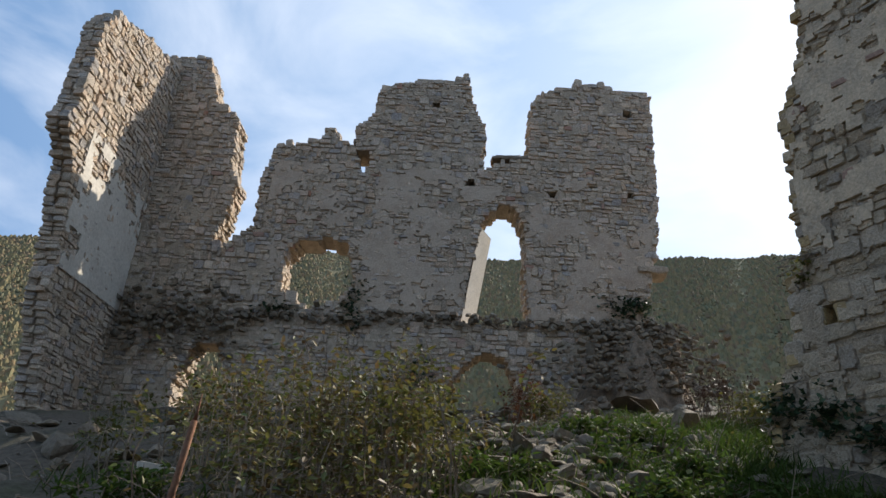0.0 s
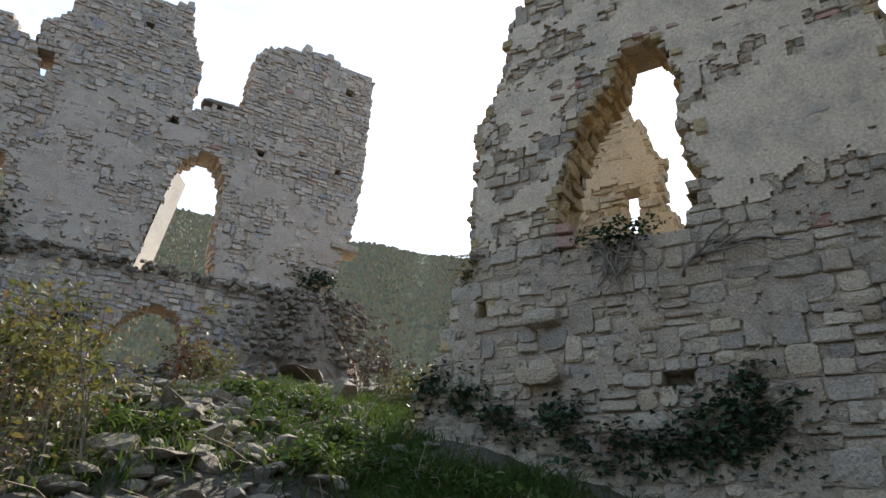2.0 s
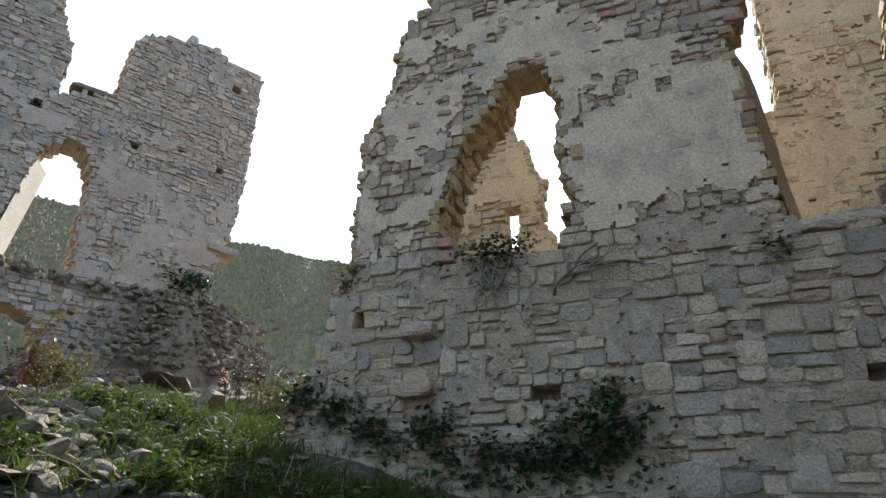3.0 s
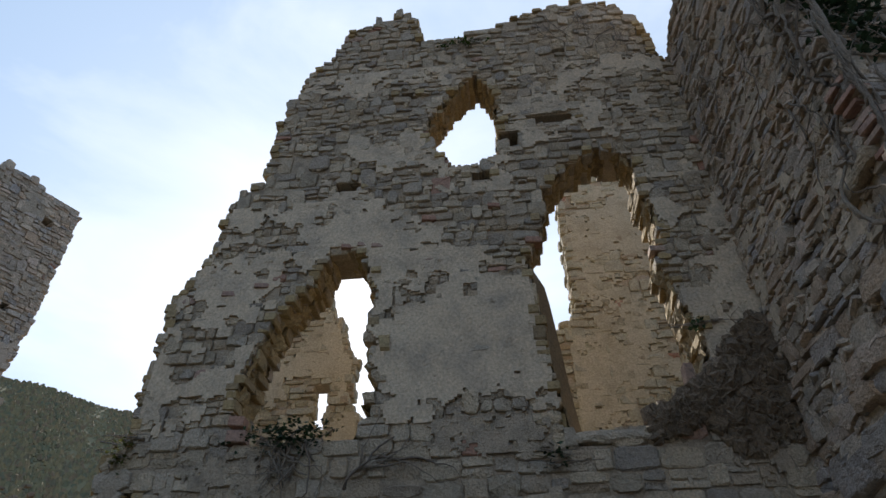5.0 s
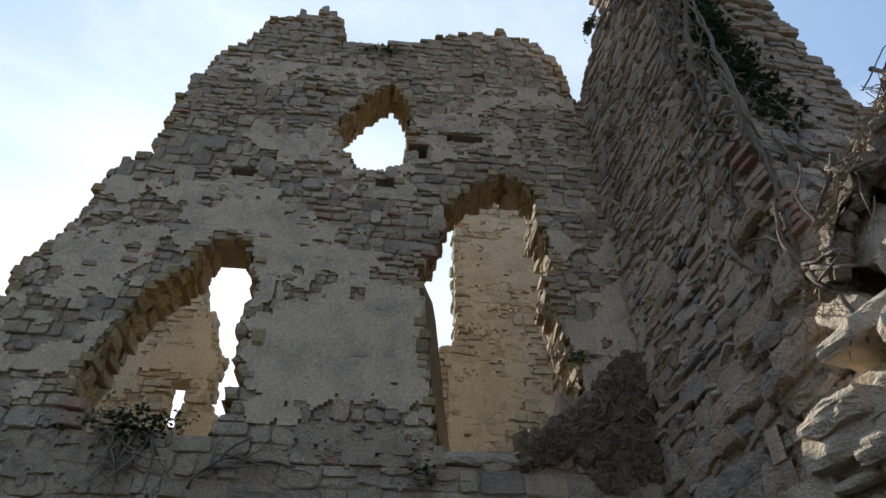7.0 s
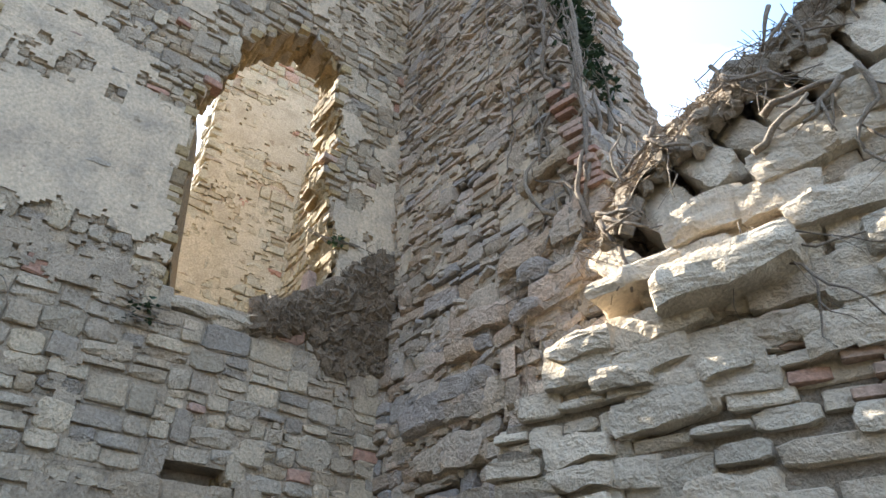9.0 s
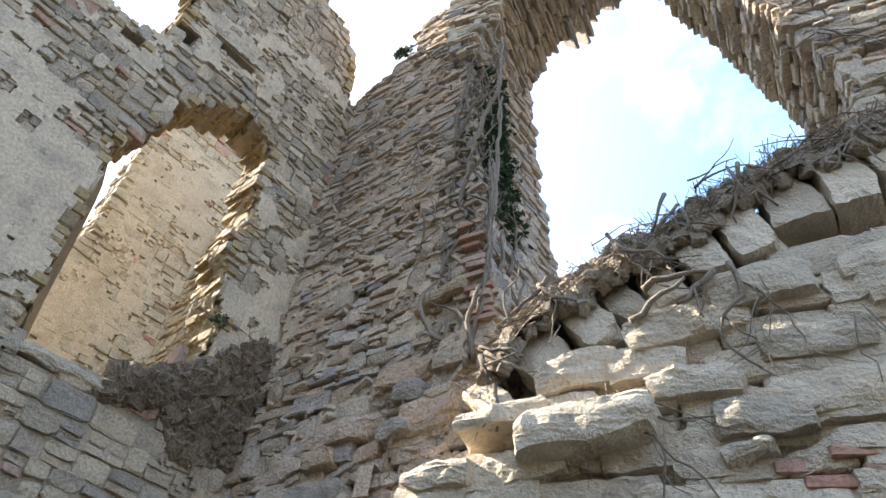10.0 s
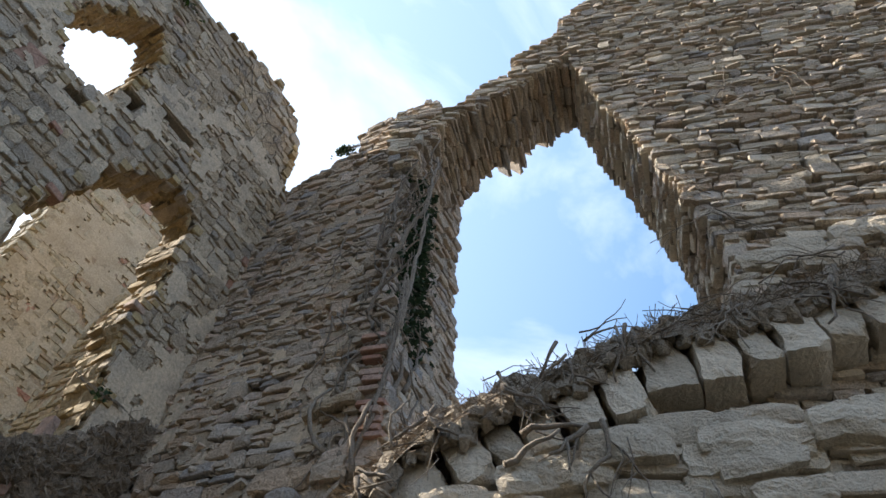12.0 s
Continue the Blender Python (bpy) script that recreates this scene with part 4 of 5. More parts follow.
def on_ground(bearing, rise):
    """Where the slope is met in that direction from the first standpoint, 1.6 m up."""
    far = 2.0
    while far < 10.2:
        p = spot(bearing, far)
        if p[2] >= 1.6 + far * math.tan(radians(rise)):
            break
        far += 0.05
    return p


ROCKS = [(data("block", *boulder(300 + k, fl), ROCK)) for k, fl in enumerate((0.75, 0.5, 0.3, 0.62, 0.24, 0.85))]


def block(p, size, kind, turn, tip=0.0, label="broken sandstone block lying on the slope", roll=0.0):
    m = Matrix.LocRotScale(Vector(p) + Vector((0, 0, 0.08 * size)), Euler((radians(tip), radians(roll), radians(turn))), (size, size * 0.8, size))
    tagged(part("stone_block", ROCKS[kind], m=m), label, "stone", group="blocks on the slope")


r = random.Random(77)
for b, e, size, kind, tip in ((2.3, 4.6, 0.5, 0, 8), (6.4, 4.6, 0.42, 3, -10), (-0.3, 6.4, 0.55, 1, 12), (46.5, 13.4, 0.85, 2, 14), (45.9, 11.0, 0.85, 4, 10), (49.6, 9.6, 0.6, 3, 25), (41.1, 12.1, 0.5, 1, 5), (37.0, 7.4, 0.5, 1, 20), (33.7, 10.1, 0.42, 0, 0), (42.5, 7.8, 0.4, 3, 30), (38.7, 6.2, 0.3, 5, 0), (40.6, 9.9, 0.36, 0, 10), (15.0, 4.3, 0.24, 5, 0), (49.5, 13.1, 0.75, 2, -8), (36.0, 9.0, 0.5, 2, 15), (44.0, 6.4, 0.42, 4, 8), (35.0, 6.3, 0.36, 2, -12), (40.2, 5.2, 0.4, 1, 16), (47.0, 7.7, 0.3, 3, 0), (31.0, 5.0, 0.36, 0, 10), (43.5, 9.0, 0.4, 2, 18), (38.0, 10.8, 0.42, 1, -6), (9.0, 5.2, 0.3, 3, 5), (4.2, 6.2, 0.34, 0, 0), (34.0, 3.6, 0.4, 1, 10), (28.0, 4.2, 0.34, 3, 10), (37.5, 3.4, 0.45, 4, 10), (46.0, 4.5, 0.3, 5, 0), (53.0, 5.0, 0.28, 4, 5), (56.9, 6.2, 0.3, 2, 5)):
    block(on_ground(b, e), size, kind, r.uniform(0, 360), tip, "broken flat sandstone slab lying on the slope" if kind in (2, 4) else "broken sandstone block lying on the slope", r.uniform(-8, 8))


for k in range(16):
    block(spot(r.uniform(-31, -13), r.uniform(4.2, 6.6)), r.uniform(0.22, 0.6), r.randrange(6), r.uniform(0, 360), r.uniform(-15, 15), roll=r.uniform(-10, 10))


def scree():
    """Smaller rubble and chips, uncountable."""
    r = random.Random(5)
    heap = Heap()
    shapes = [boulder(400 + k, fl) for k, fl in enumerate((0.6, 0.34, 0.22, 0.42))]
    for _ in range(1400):
        b, far = r.gauss(39, 7) if r.random() < 0.72 else r.uniform(-6, 66), 3.2 + 7.0 * r.random()
        p = spot(b, far)
        if p[0] > 4.8 and p[1] < 3.4:
            continue
        s = 0.04 + 0.26 * r.random() ** 2.6
        v, f = shapes[r.randrange(4)]
        m = np.array(Euler((r.uniform(-0.5, 0.5), r.uniform(-0.5, 0.5), r.uniform(0, 6.3))).to_matrix())
        heap.add((v * s) @ m.T + p + np.array([0, 0, 0.1 * s]), f)
    tagged(part("rubble", heap.mesh("rubble", ROCK)), "scattered sandstone rubble and chips on soil", "rubble", kind="stuff")


scree()


def grass():
    """Fresh grass tufts, blade by blade."""
    r = random.Random(6)
    heap = Heap()
    places = [(r.gauss(52, 3.5), r.uniform(4.2, 8.5)) for _ in range(150)] + [(r.gauss(33, 2), r.uniform(3.6, 5.2)) for _ in range(36)] + [(r.gauss(45, 5), r.uniform(4, 8)) for _ in range(60)] + [(r.uniform(-4, 60), r.uniform(3.2, 9)) for _ in range(40)] + [(r.gauss(60, 4), r.uniform(3.4, 5.0)) for _ in range(90)] + [(r.uniform(56, 86), r.uniform(3.2, 5.1)) for _ in range(320)]
    for b, far in places:
        c = spot(b, far)
        for _ in range(26):
            p = c + np.array([r.gauss(0, 0.12), r.gauss(0, 0.12), 0])
            p[2] = ground_z(p[0], p[1]) - 0.01
            h, w = r.uniform(0.06, 0.2), r.uniform(0.004, 0.008)
            lean = np.array([r.gauss(0, 0.5), r.gauss(0, 0.5), 1.0]) * h
            side = np.array([math.cos(k := r.uniform(0, 6.3)), math.sin(k), 0]) * w
            mid = p + lean * 0.55
            tip = p + lean + np.array([lean[0] * 0.5, lean[1] * 0.5, -0.15 * h])
            heap.add([p - side, p + side, mid + side * 0.7, tip, mid - side * 0.7], [(0, 1, 2, 4), (4, 2, 3)])
    tagged(part("grass", heap.mesh("grass", GRASS)), "fresh green grass tufts between the stones", "grass", kind="stuff")


grass()


def litter():
    """Dry stalks and twigs lying about, with fallen leaves."""
    r = random.Random(16)
    heap, leaves = Heap(), Heap()
    for _ in range(420):
        p = spot(r.uniform(-6, 64), r.uniform(3, 9.5))
        way = np.array([r.gauss(0, 1), r.gauss(0, 1), r.uniform(0, 0.6)])
        way *= r.uniform(0.12, 0.5) / np.linalg.norm(way)
        tube(heap, [p, p + way * 0.5 + np.array([0, 0, 0.03]), p + way], 0.005, 0.002, 4)
        leaf(leaves, r, p + np.array([r.gauss(0, 0.2), r.gauss(0, 0.2), 0.03]), r.uniform(0.04, 0.09))
    base = tagged(part("litter", heap.mesh("litter", TWIG)), "dry stalks and fallen leaves on the ground", "litter", kind="stuff")
    tagged(part("fallen_leaves", leaves.mesh("fallen_leaves", LEAF), base), kind="stuff")


litter()


def shrub(name, label, p, height, spread, stems, leaves, leaf_mat, seed, size=0.05, stem_mat=None, thick=0.006, lobed=False, low=0.15):
    """A rank bush: upright stems, side twigs, and leaves set along them."""
    r = random.Random(seed)
    wood, green = Heap(), Heap()
    for _ in range(stems):
        foot = np.array([r.gauss(0, spread * 0.45), r.gauss(0, spread * 0.45), -0.03])
        h = height * r.uniform(0.5, 1.05)
        bend = np.array([r.gauss(0, 0.16), r.gauss(0, 0.16), 0]) * h
        pts = [foot + bend * (k / 5) ** 2 + np.array([r.gauss(0, 0.012), r.gauss(0, 0.012), h * k / 5]) for k in range(6)]
        tube(wood, pts, thick, thick * 0.3, 5)
        for _ in range(max(1, leaves // stems)):
            k = low + (1 - low) * r.random() ** 0.8
            i = min(4, int(k * 5))
            q = pts[i] + (pts[i + 1] - pts[i]) * (k * 5 - i)
            arm = np.array([r.gauss(0, 1), r.gauss(0, 1), r.gauss(0.25, 0.4)])
            arm *= r.uniform(0.04, 0.16) * (1.15 - 0.6 * k) * (0.7 + height * 0.5) / np.linalg.norm(arm)
            if r.random() < 0.3:
                tube(wood, [q, q + arm * 0.6, q + arm], thick * 0.4, thick * 0.2, 3)
            for _ in range(2):
                leaf(green, r, q + arm * r.uniform(0.5, 1.15) + np.array([r.gauss(0, 0.015), r.gauss(0, 0.015), r.gauss(0, 0.015)]), size * r.uniform(0.6, 1.2), lobed)
    bush = tagged(new(name), label, "plant")
    bush.matrix_world = Matrix.Translation(Vector(p))
    tagged(part("brushwood", wood.mesh("brushwood", stem_mat or TWIG), bush, "thin woody stems"), kind="stuff")
    tagged(part("foliage", green.mesh("foliage", leaf_mat), bush), kind="stuff")
    return bush


GREEN = "rank green and brown shrub with small drying leaves"
for k, (b, far, h, sp, st, lv) in enumerate(((14.5, 5.0, 0.75, 0.5, 26, 520), (18.5, 4.6, 0.85, 0.55, 30, 680), (22.5, 4.4, 0.95, 0.55, 32, 760), (26.5, 4.6, 1.0, 0.5, 30, 720), (20.5, 5.4, 0.8, 0.5, 24, 520), (24.5, 3.7, 0.6, 0.5, 26, 560), (30.0, 4.8, 0.8, 0.45, 20, 380), (17.0, 3.9, 0.5, 0.45, 20, 420), (11.0, 5.6, 0.6, 0.4, 16, 260), (28.0, 5.8, 0.75, 0.5, 20, 380), (21.0, 3.3, 0.35, 0.5, 22, 420))):
    shrub("shrub", GREEN, spot(b, far), h, 1.2 * sp, st, int(0.85 * lv), LEAF, 100 + k)
for k, (b, far, h) in enumerate(((28.8, 3.9, 0.95), (30.2, 4.1, 0.8), (27.3, 4.2, 0.9))):
    shrub("elder_sapling", "tall thin sapling with yellowing compound leaves", spot(b, far), h, 0.22, 5, 70, LEAF_YELLOW, 140 + k, 0.055, low=0.5)
shrub("pale_shrub", "small shrub with pale dry leaves catching the sun", spot(5.6, 6.0), 0.72, 0.16, 8, 150, LEAF_YELLOW, 151, 0.05)
shrub("rusty_shrub", "rust-red dying shrub among the rubble", spot(37.2, 7.9), 0.75, 0.28, 22, 260, LEAF_RUST, 152, 0.05, RED_TWIG)
shrub("yellow_shrub", "low shrub with yellow-green leaves", spot(39.0, 7.7), 0.5, 0.3, 16, 320, LEAF_YELLOW, 153, 0.05)
for k, (b, far) in enumerate(((50.5, 8.6), (51.6, 8.4), (52.6, 8.7), (53.3, 8.3))):
    shrub("dead_dock", "dark brown seed stalks of dead dock", spot(b, far), 0.62, 0.16, 9, 120, LEAF_DEAD, 160 + k, 0.03, DEAD_STEM, low=0.5)
for k, (b, far) in enumerate(((54.6, 8.0), (55.8, 7.5), (56.8, 7.2))):
    shrub("bramble", "sunlit yellow-green bramble tangle", spot(b, far), 0.42, 0.4, 18, 360, LEAF_YELLOW, 170 + k, 0.045)
for k, (b, far, h) in enumerate(((47.0, 6.0, 0.22), (49.0, 5.2, 0.2), (44.5, 5.6, 0.2), (50.5, 4.6, 0.22), (42.0, 6.6, 0.2), (55.0, 4.9, 0.2), (58.5, 4.5, 0.22), (63.0, 4.2, 0.2), (48.0, 4.3, 0.2), (36.0, 4.6, 0.2), (12.0, 3.6, 0.24), (8.0, 4.6, 0.25), (16.0, 3.2, 0.25))):
    shrub("nettle", "low fresh green nettles", spot(b, far), h, 0.34, 22, 260, GRASS, 180 + k, 0.06)


def stake():
    heap = Heap()
    p = spot(10.6, 3.0)
    tube(heap, [p + np.array([0, 0, -0.1]), p + np.array([0.01, 0.01, 0.3]), p + np.array([0.0, 0.0, 0.62]), p + np.array([0.03, -0.02, 0.95])], 0.019, 0.013, 8)
    tube(heap, [p + np.array([0.03, -0.02, 0.95]), p + np.array([0.04, -0.02, 1.06])], 0.009, 0.002, 6)
    tagged(part("stake", heap.mesh("stake", RED_TWIG, True)), "reddish-brown broken sapling stem standing in the soil", "stake")
    heap = Heap()
    p = spot(-1.0, 3.4)
    tube(heap, [p + np.array([0.35, 0, -0.1]), p + np.array([0.12, 0, 0.25]), p + np.array([-0.05, 0.02, 0.6]), p + np.array([-0.1, 0.0, 0.85])], 0.008, 0.003, 6)
    tagged(part("bare_branch", heap.mesh("bare_branch", TWIG)), "bare leaning branch stuck in the soil", "branch")


stake()
v, f = STONES[3]
tagged(part("white_board", data("white_board", spot(9.5, 5.1) + np.array([0, 0, 0.12]) + np.outer(v[:, 0] * 0.3, (0.97, -0.2, -0.1)) - np.outer(v[:, 1] * 0.05, (0, -1, 0.3)) + np.outer(v[:, 2] * 0.05, (0, 0, 1)), f, PLASTER_PALE)), "broken white board lying in the weeds", "board")


# ---- ivy, vines and roots on the walls ----
def ivy(label, pl, u, z, w, h, leaves, seed, mat=None, size=0.036, out=0.11):
    r = random.Random(seed)
    wood, green = Heap(), Heap()
    for _ in range(max(6, leaves // 40)):
        a, b = u + r.uniform(-w, w) * 0.5, z + r.uniform(-h, h) * 0.5
        pts = [pl.at(a + r.gauss(0, 0.03) * k + 0.05 * k * r.uniform(-1, 1), b - (0.5 - k / 4) * h * r.uniform(0.2, 0.6), r.uniform(0.02, 0.06)) for k in range(5)]
        tube(wood, pts, 0.008, 0.003, 5)
    for _ in range(leaves):
        a, b = r.gauss(0, 0.32), r.gauss(0, 0.32)
        if noise.noise(Vector((a * 5, b * 5, seed))) < -0.12:
            continue
        p = pl.at(u + a * w, z + b * h, r.random() ** 1.4 * out * (1.1 - min(1, abs(a) + abs(b))) + 0.03)
        leaf(green, r, p, size * r.uniform(0.6, 1.25), True)
    plant = tagged(new("ivy"), label, "ivy", group="ivy on the walls")
    tagged(part("vine", wood.mesh("vine", BARK), plant, "woody creeping stems"), kind="stuff")
    tagged(part("foliage", green.mesh("foliage", mat or IVY), plant), kind="stuff")


IVY_LABEL = "dark glossy ivy clump creeping up the foot of the wall"
for k, (u, z, w, h, n) in enumerate(((-3.33, 2.76, 0.53, 0.48, 420), (-2.99, 2.63, 0.43, 0.38, 320), (-2.67, 2.51, 0.41, 0.33, 260), (-2.12, 2.44, 0.51, 0.4, 420), (-1.74, 2.2, 0.99, 0.46, 700), (-1.34, 2.17, 0.67, 0.37, 400), (-0.84, 2.37, 0.89, 0.63, 1300), (-0.74, 2.6, 0.23, 0.45, 220), (-1.06, 2.23, 0.59, 0.37, 450), (-2.51, 2.35, 0.48, 0.32, 200))):
    ivy(IVY_LABEL, PB, u, z, 0.75 * w, 0.72 * h, int(0.6 * n), 200 + k, size=0.048, out=0.16)
ivy("ivy and dry vine hanging over the broken window sill", PB, -1.62, 3.88, 0.6, 0.2, 420, 220, out=0.22)
ivy("small green plant rooted in the masonry", PB, 0.5, 3.62, 0.14, 0.14, 60, 221)
ivy("small green plant rooted in the masonry", PB, 1.75, 4.68, 0.12, 0.1, 40, 222)
ivy("small green plant on the wall corner", PB, -3.0, 3.85, 0.16, 0.25, 70, 223, mat=LEAF_YELLOW)
ivy("dark ivy tuft on the broken wall end", PA, 3.6, 5.62, 0.7, 0.35, 420, 224, size=0.06, out=0.25)
ivy("dark ivy tuft on the window sill", PA, -2.5, 5.2, 0.5, 0.25, 160, 225, size=0.06)
ivy("dark ivy climbing the window jamb", PA, -1.2, 5.3, 0.3, 0.9, 240, 226, size=0.06)
ivy("ivy clump on the arch foot", PA, -0.1, 4.2, 0.6, 0.5, 260, 227, size=0.06)


def jamb_face(z):
    """The face inside the great arch, which leans in as it rises."""
    p = PC1.at(float(np.interp(z, [4.25, 4.6, 5.11, 5.66, 6.41, 7.71, 8.33], [2.23, 2.13, 2.03, 1.93, 1.82, 1.7, 1.74])) - 0.01, 0)
    return Plane(p[0], p[1], 0.06, -0.998, -0.998, -0.06)


for k, (z, n) in enumerate(((5.45, 120), (5.8, 200), (6.15, 240), (6.5, 260), (6.85, 220), (7.25, 150), (7.7, 120))):
    ivy("green ivy growing down the arch jamb", jamb_face(z), 0.35, z, 0.42, 0.5, n, 240 + k, size=0.055, out=0.08)
ivy("small dark bush on the wall top", PC1, 0.6, 8.84, 0.22, 0.14, 160, 230, size=0.035, out=0.1)
ivy("weeds on the wall top", PB, -0.1, 8.96, 0.4, 0.08, 90, 231, mat=GRASS)


def roots(label, pl, starts, seed, length=0.8, thick=0.02, out=0.05, many=3, mat=None, keep=None, loose=0.25):
    """Woody vine roots that fork over the stones; keep: the stretch of the face that they stay on."""
    r = random.Random(seed)
    plant = tagged(new("vine_roots"), label, "roots", group="roots on the walls")

    def run(heap, u, z, d, aim, left, rad):
        pts, way = [pl.at(u, z, d)], aim
        steps = max(3, int(left / 0.07))
        for k in range(steps):
            way += 0.3 * (aim - way) + r.gauss(0, 0.3)
            u += math.cos(way) * 0.07
            z += math.sin(way) * 0.07
            if keep:
                u = min(keep[1], max(keep[0], u))
            d = max(0.012, min(out * 1.6 + 0.03, d + r.gauss(0, 0.012)))
            pts.append(pl.at(u, z, d))
            if rad > 0.004 and r.random() < 0.16:
                run(heap, u, z, d, aim + r.choice((-1, 1)) * r.uniform(0.4, 1.0), left * 0.45, rad * 0.5)
        tube(heap, pts, rad, rad * 0.4, 6)

    for u, z, way in starts:
        heap = Heap()
        for _ in range(many):
            run(heap, u + r.gauss(0, 0.05), z + r.gauss(0, 0.05), out, radians(way) + r.gauss(0, loose), length * r.uniform(0.6, 1.2), thick * r.uniform(0.4, 1.1))
        tagged(part("root", heap.mesh("root", mat or BARK, True), plant), kind="stuff")


roots("thick grey vine trunk and roots clinging to the brick quoin", PC1, [(2.03, 3.9, 88), (1.98, 5.0, 92), (1.9, 6.0, 95)], 301, 1.7, 0.026, keep=(1.7, 2.12))
for k, z in enumerate((4.0, 4.7, 5.4, 6.1, 6.8)):
    roots("vine trunk climbing inside the arch jamb", jamb_face(z + 0.3), [(0.15, z, 90)], 330 + k, 0.75, 0.022, keep=(0.02, 0.6))
roots("fine dry roots on the rubble", PC1, [(1.2, 6.6, -70), (1.5, 5.6, -80), (0.5, 7.2, -90), (1.8, 4.2, -100)], 303, 0.9, 0.009, many=4)
roots("dry vine roots hanging below the window sill", PB, [(-1.75, 3.82, -80), (-1.5, 3.82, -95), (-1.6, 3.8, -60)], 304, 0.5, 0.014, many=4)
roots("bare vine creeping along the sill course", PB, [(-1.1, 3.5, 40), (-0.9, 3.62, 5)], 305, 0.6, 0.014)
roots("roots sprawling over the ledge", PV, [(-2.0, 3.75, -60), (-1.7, 4.15, -85), (-1.3, 4.35, -80), (-0.9, 4.55, -95), (-0.5, 4.75, -85), (0.1, 4.9, -90), (0.7, 5.1, -85)], 306, 0.45, 0.017, many=3, out=0.19, keep=(-2.05, 2.4))
roots("roots sprawling along the ledge", PV, [(-1.9, 3.95, 35), (-1.4, 4.35, 25), (-0.8, 4.65, 25), (-0.2, 4.9, 15), (0.4, 5.05, 15), (0.0, 4.95, 195), (0.8, 5.2, 195)], 307, 0.55, 0.009, many=3, out=0.16, keep=(-2.05, 2.4))
roots("thick root looped over the low wall", PD, [(-1.2, 3.82, 25), (-0.75, 4.05, -120)], 308, 0.5, 0.03, many=2, out=0.14, keep=(-1.6, 0.6))
roots("dry tendrils on the low wall", PD, [(-0.7, 3.9, -90), (-0.3, 3.6, -95), (-1.4, 3.4, -60), (-1.2, 3.2, -40)], 309, 0.55, 0.007, many=3, out=0.12)
roots("dry vines matted on the wall", PC2, [(-0.1, 7.0, -60), (0.2, 6.2, -80), (1.2, 8.6, -90), (0.6, 8.0, 100)], 310, 0.9, 0.008, many=4)
roots("dry creeper on the wall top", PB, [(0.9, 9.2, -80), (1.4, 9.3, -90), (1.8, 8.9, -100)], 311, 0.6, 0.009, many=5)


def hooked_branch():
    heap = Heap()
    tube(heap, [PC1.at(1.70, 4.68, 0.05), PC1.at(1.64, 4.56, 0.10), PC1.at(1.64, 4.44, 0.12), PC1.at(1.70, 4.27, 0.12), PC1.at(1.76, 4.17, 0.10), PC1.at(1.84, 4.11, 0.03)], 0.010, 0.02, 8)
    tagged(part("hooked_root", heap.mesh("hooked_root", BARK, True)), "hooked dead root sticking out of the wall", "root")


hooked_branch()


def lumpy(name, label, pl, u0, u1, top, bottom, depth, seed, mat):
    """A slumped bank of humus against a wall."""
    nu, nk = 110, 70
    verts = []
    for i in range(nu + 1):
        u = u0 + (u1 - u0) * i / nu
        edge = math.sin(math.pi * i / nu) ** 0.6
        for k in range(nk + 1):
            q = k / nk
            zt, zb = top(u), bottom(u)
            bulge = math.sin(math.pi * (0.5 + 0.5 * q)) if q > 0 else 1.0
            p = Vector((u * 5, q * 4, seed))
            d = depth * (q ** 0.55) * (1 - 1.05 * max(0, q - 0.55) / 0.45) * edge + 0.16 * noise.noise(p) * edge + 0.11 * noise.noise(p * 2.7) * edge + 0.05 * noise.noise(p * 7) + 0.025 * noise.noise(p * 15)
            verts.append(pl.at(u, zt + (zb - zt) * q ** 1.25 + 0.03 * noise.noise(p * 2.3), d - 0.02))
    n = nk + 1
    faces = [(i * n + k, (i + 1) * n + k, (i + 1) * n + k + 1, i * n + k + 1) for i in range(nu) for k in range(nk)]
    tagged(part(name, data(name, verts, faces, mat, True)), label, "soil bank")


BANK_U, BANK_TOP, BANK_LOW = [1.38, 1.67, 1.88, 2.07, 2.34], [3.91, 4.14, 4.4, 4.63, 4.77], [3.83, 3.75, 3.67, 3.64, 3.6]
lumpy("soil_bank", "slumped dry humus and roots heaped on the broken window sill", PB, 1.25, 2.4, lambda u: float(np.interp(u, BANK_U, BANK_TOP)) + 0.02 * math.sin(13 * u), lambda u: float(np.interp(u, BANK_U, BANK_LOW)) + 0.05 * math.sin(9 * u) + 0.04 * math.sin(23 * u), 0.07, 2, HUMUS)


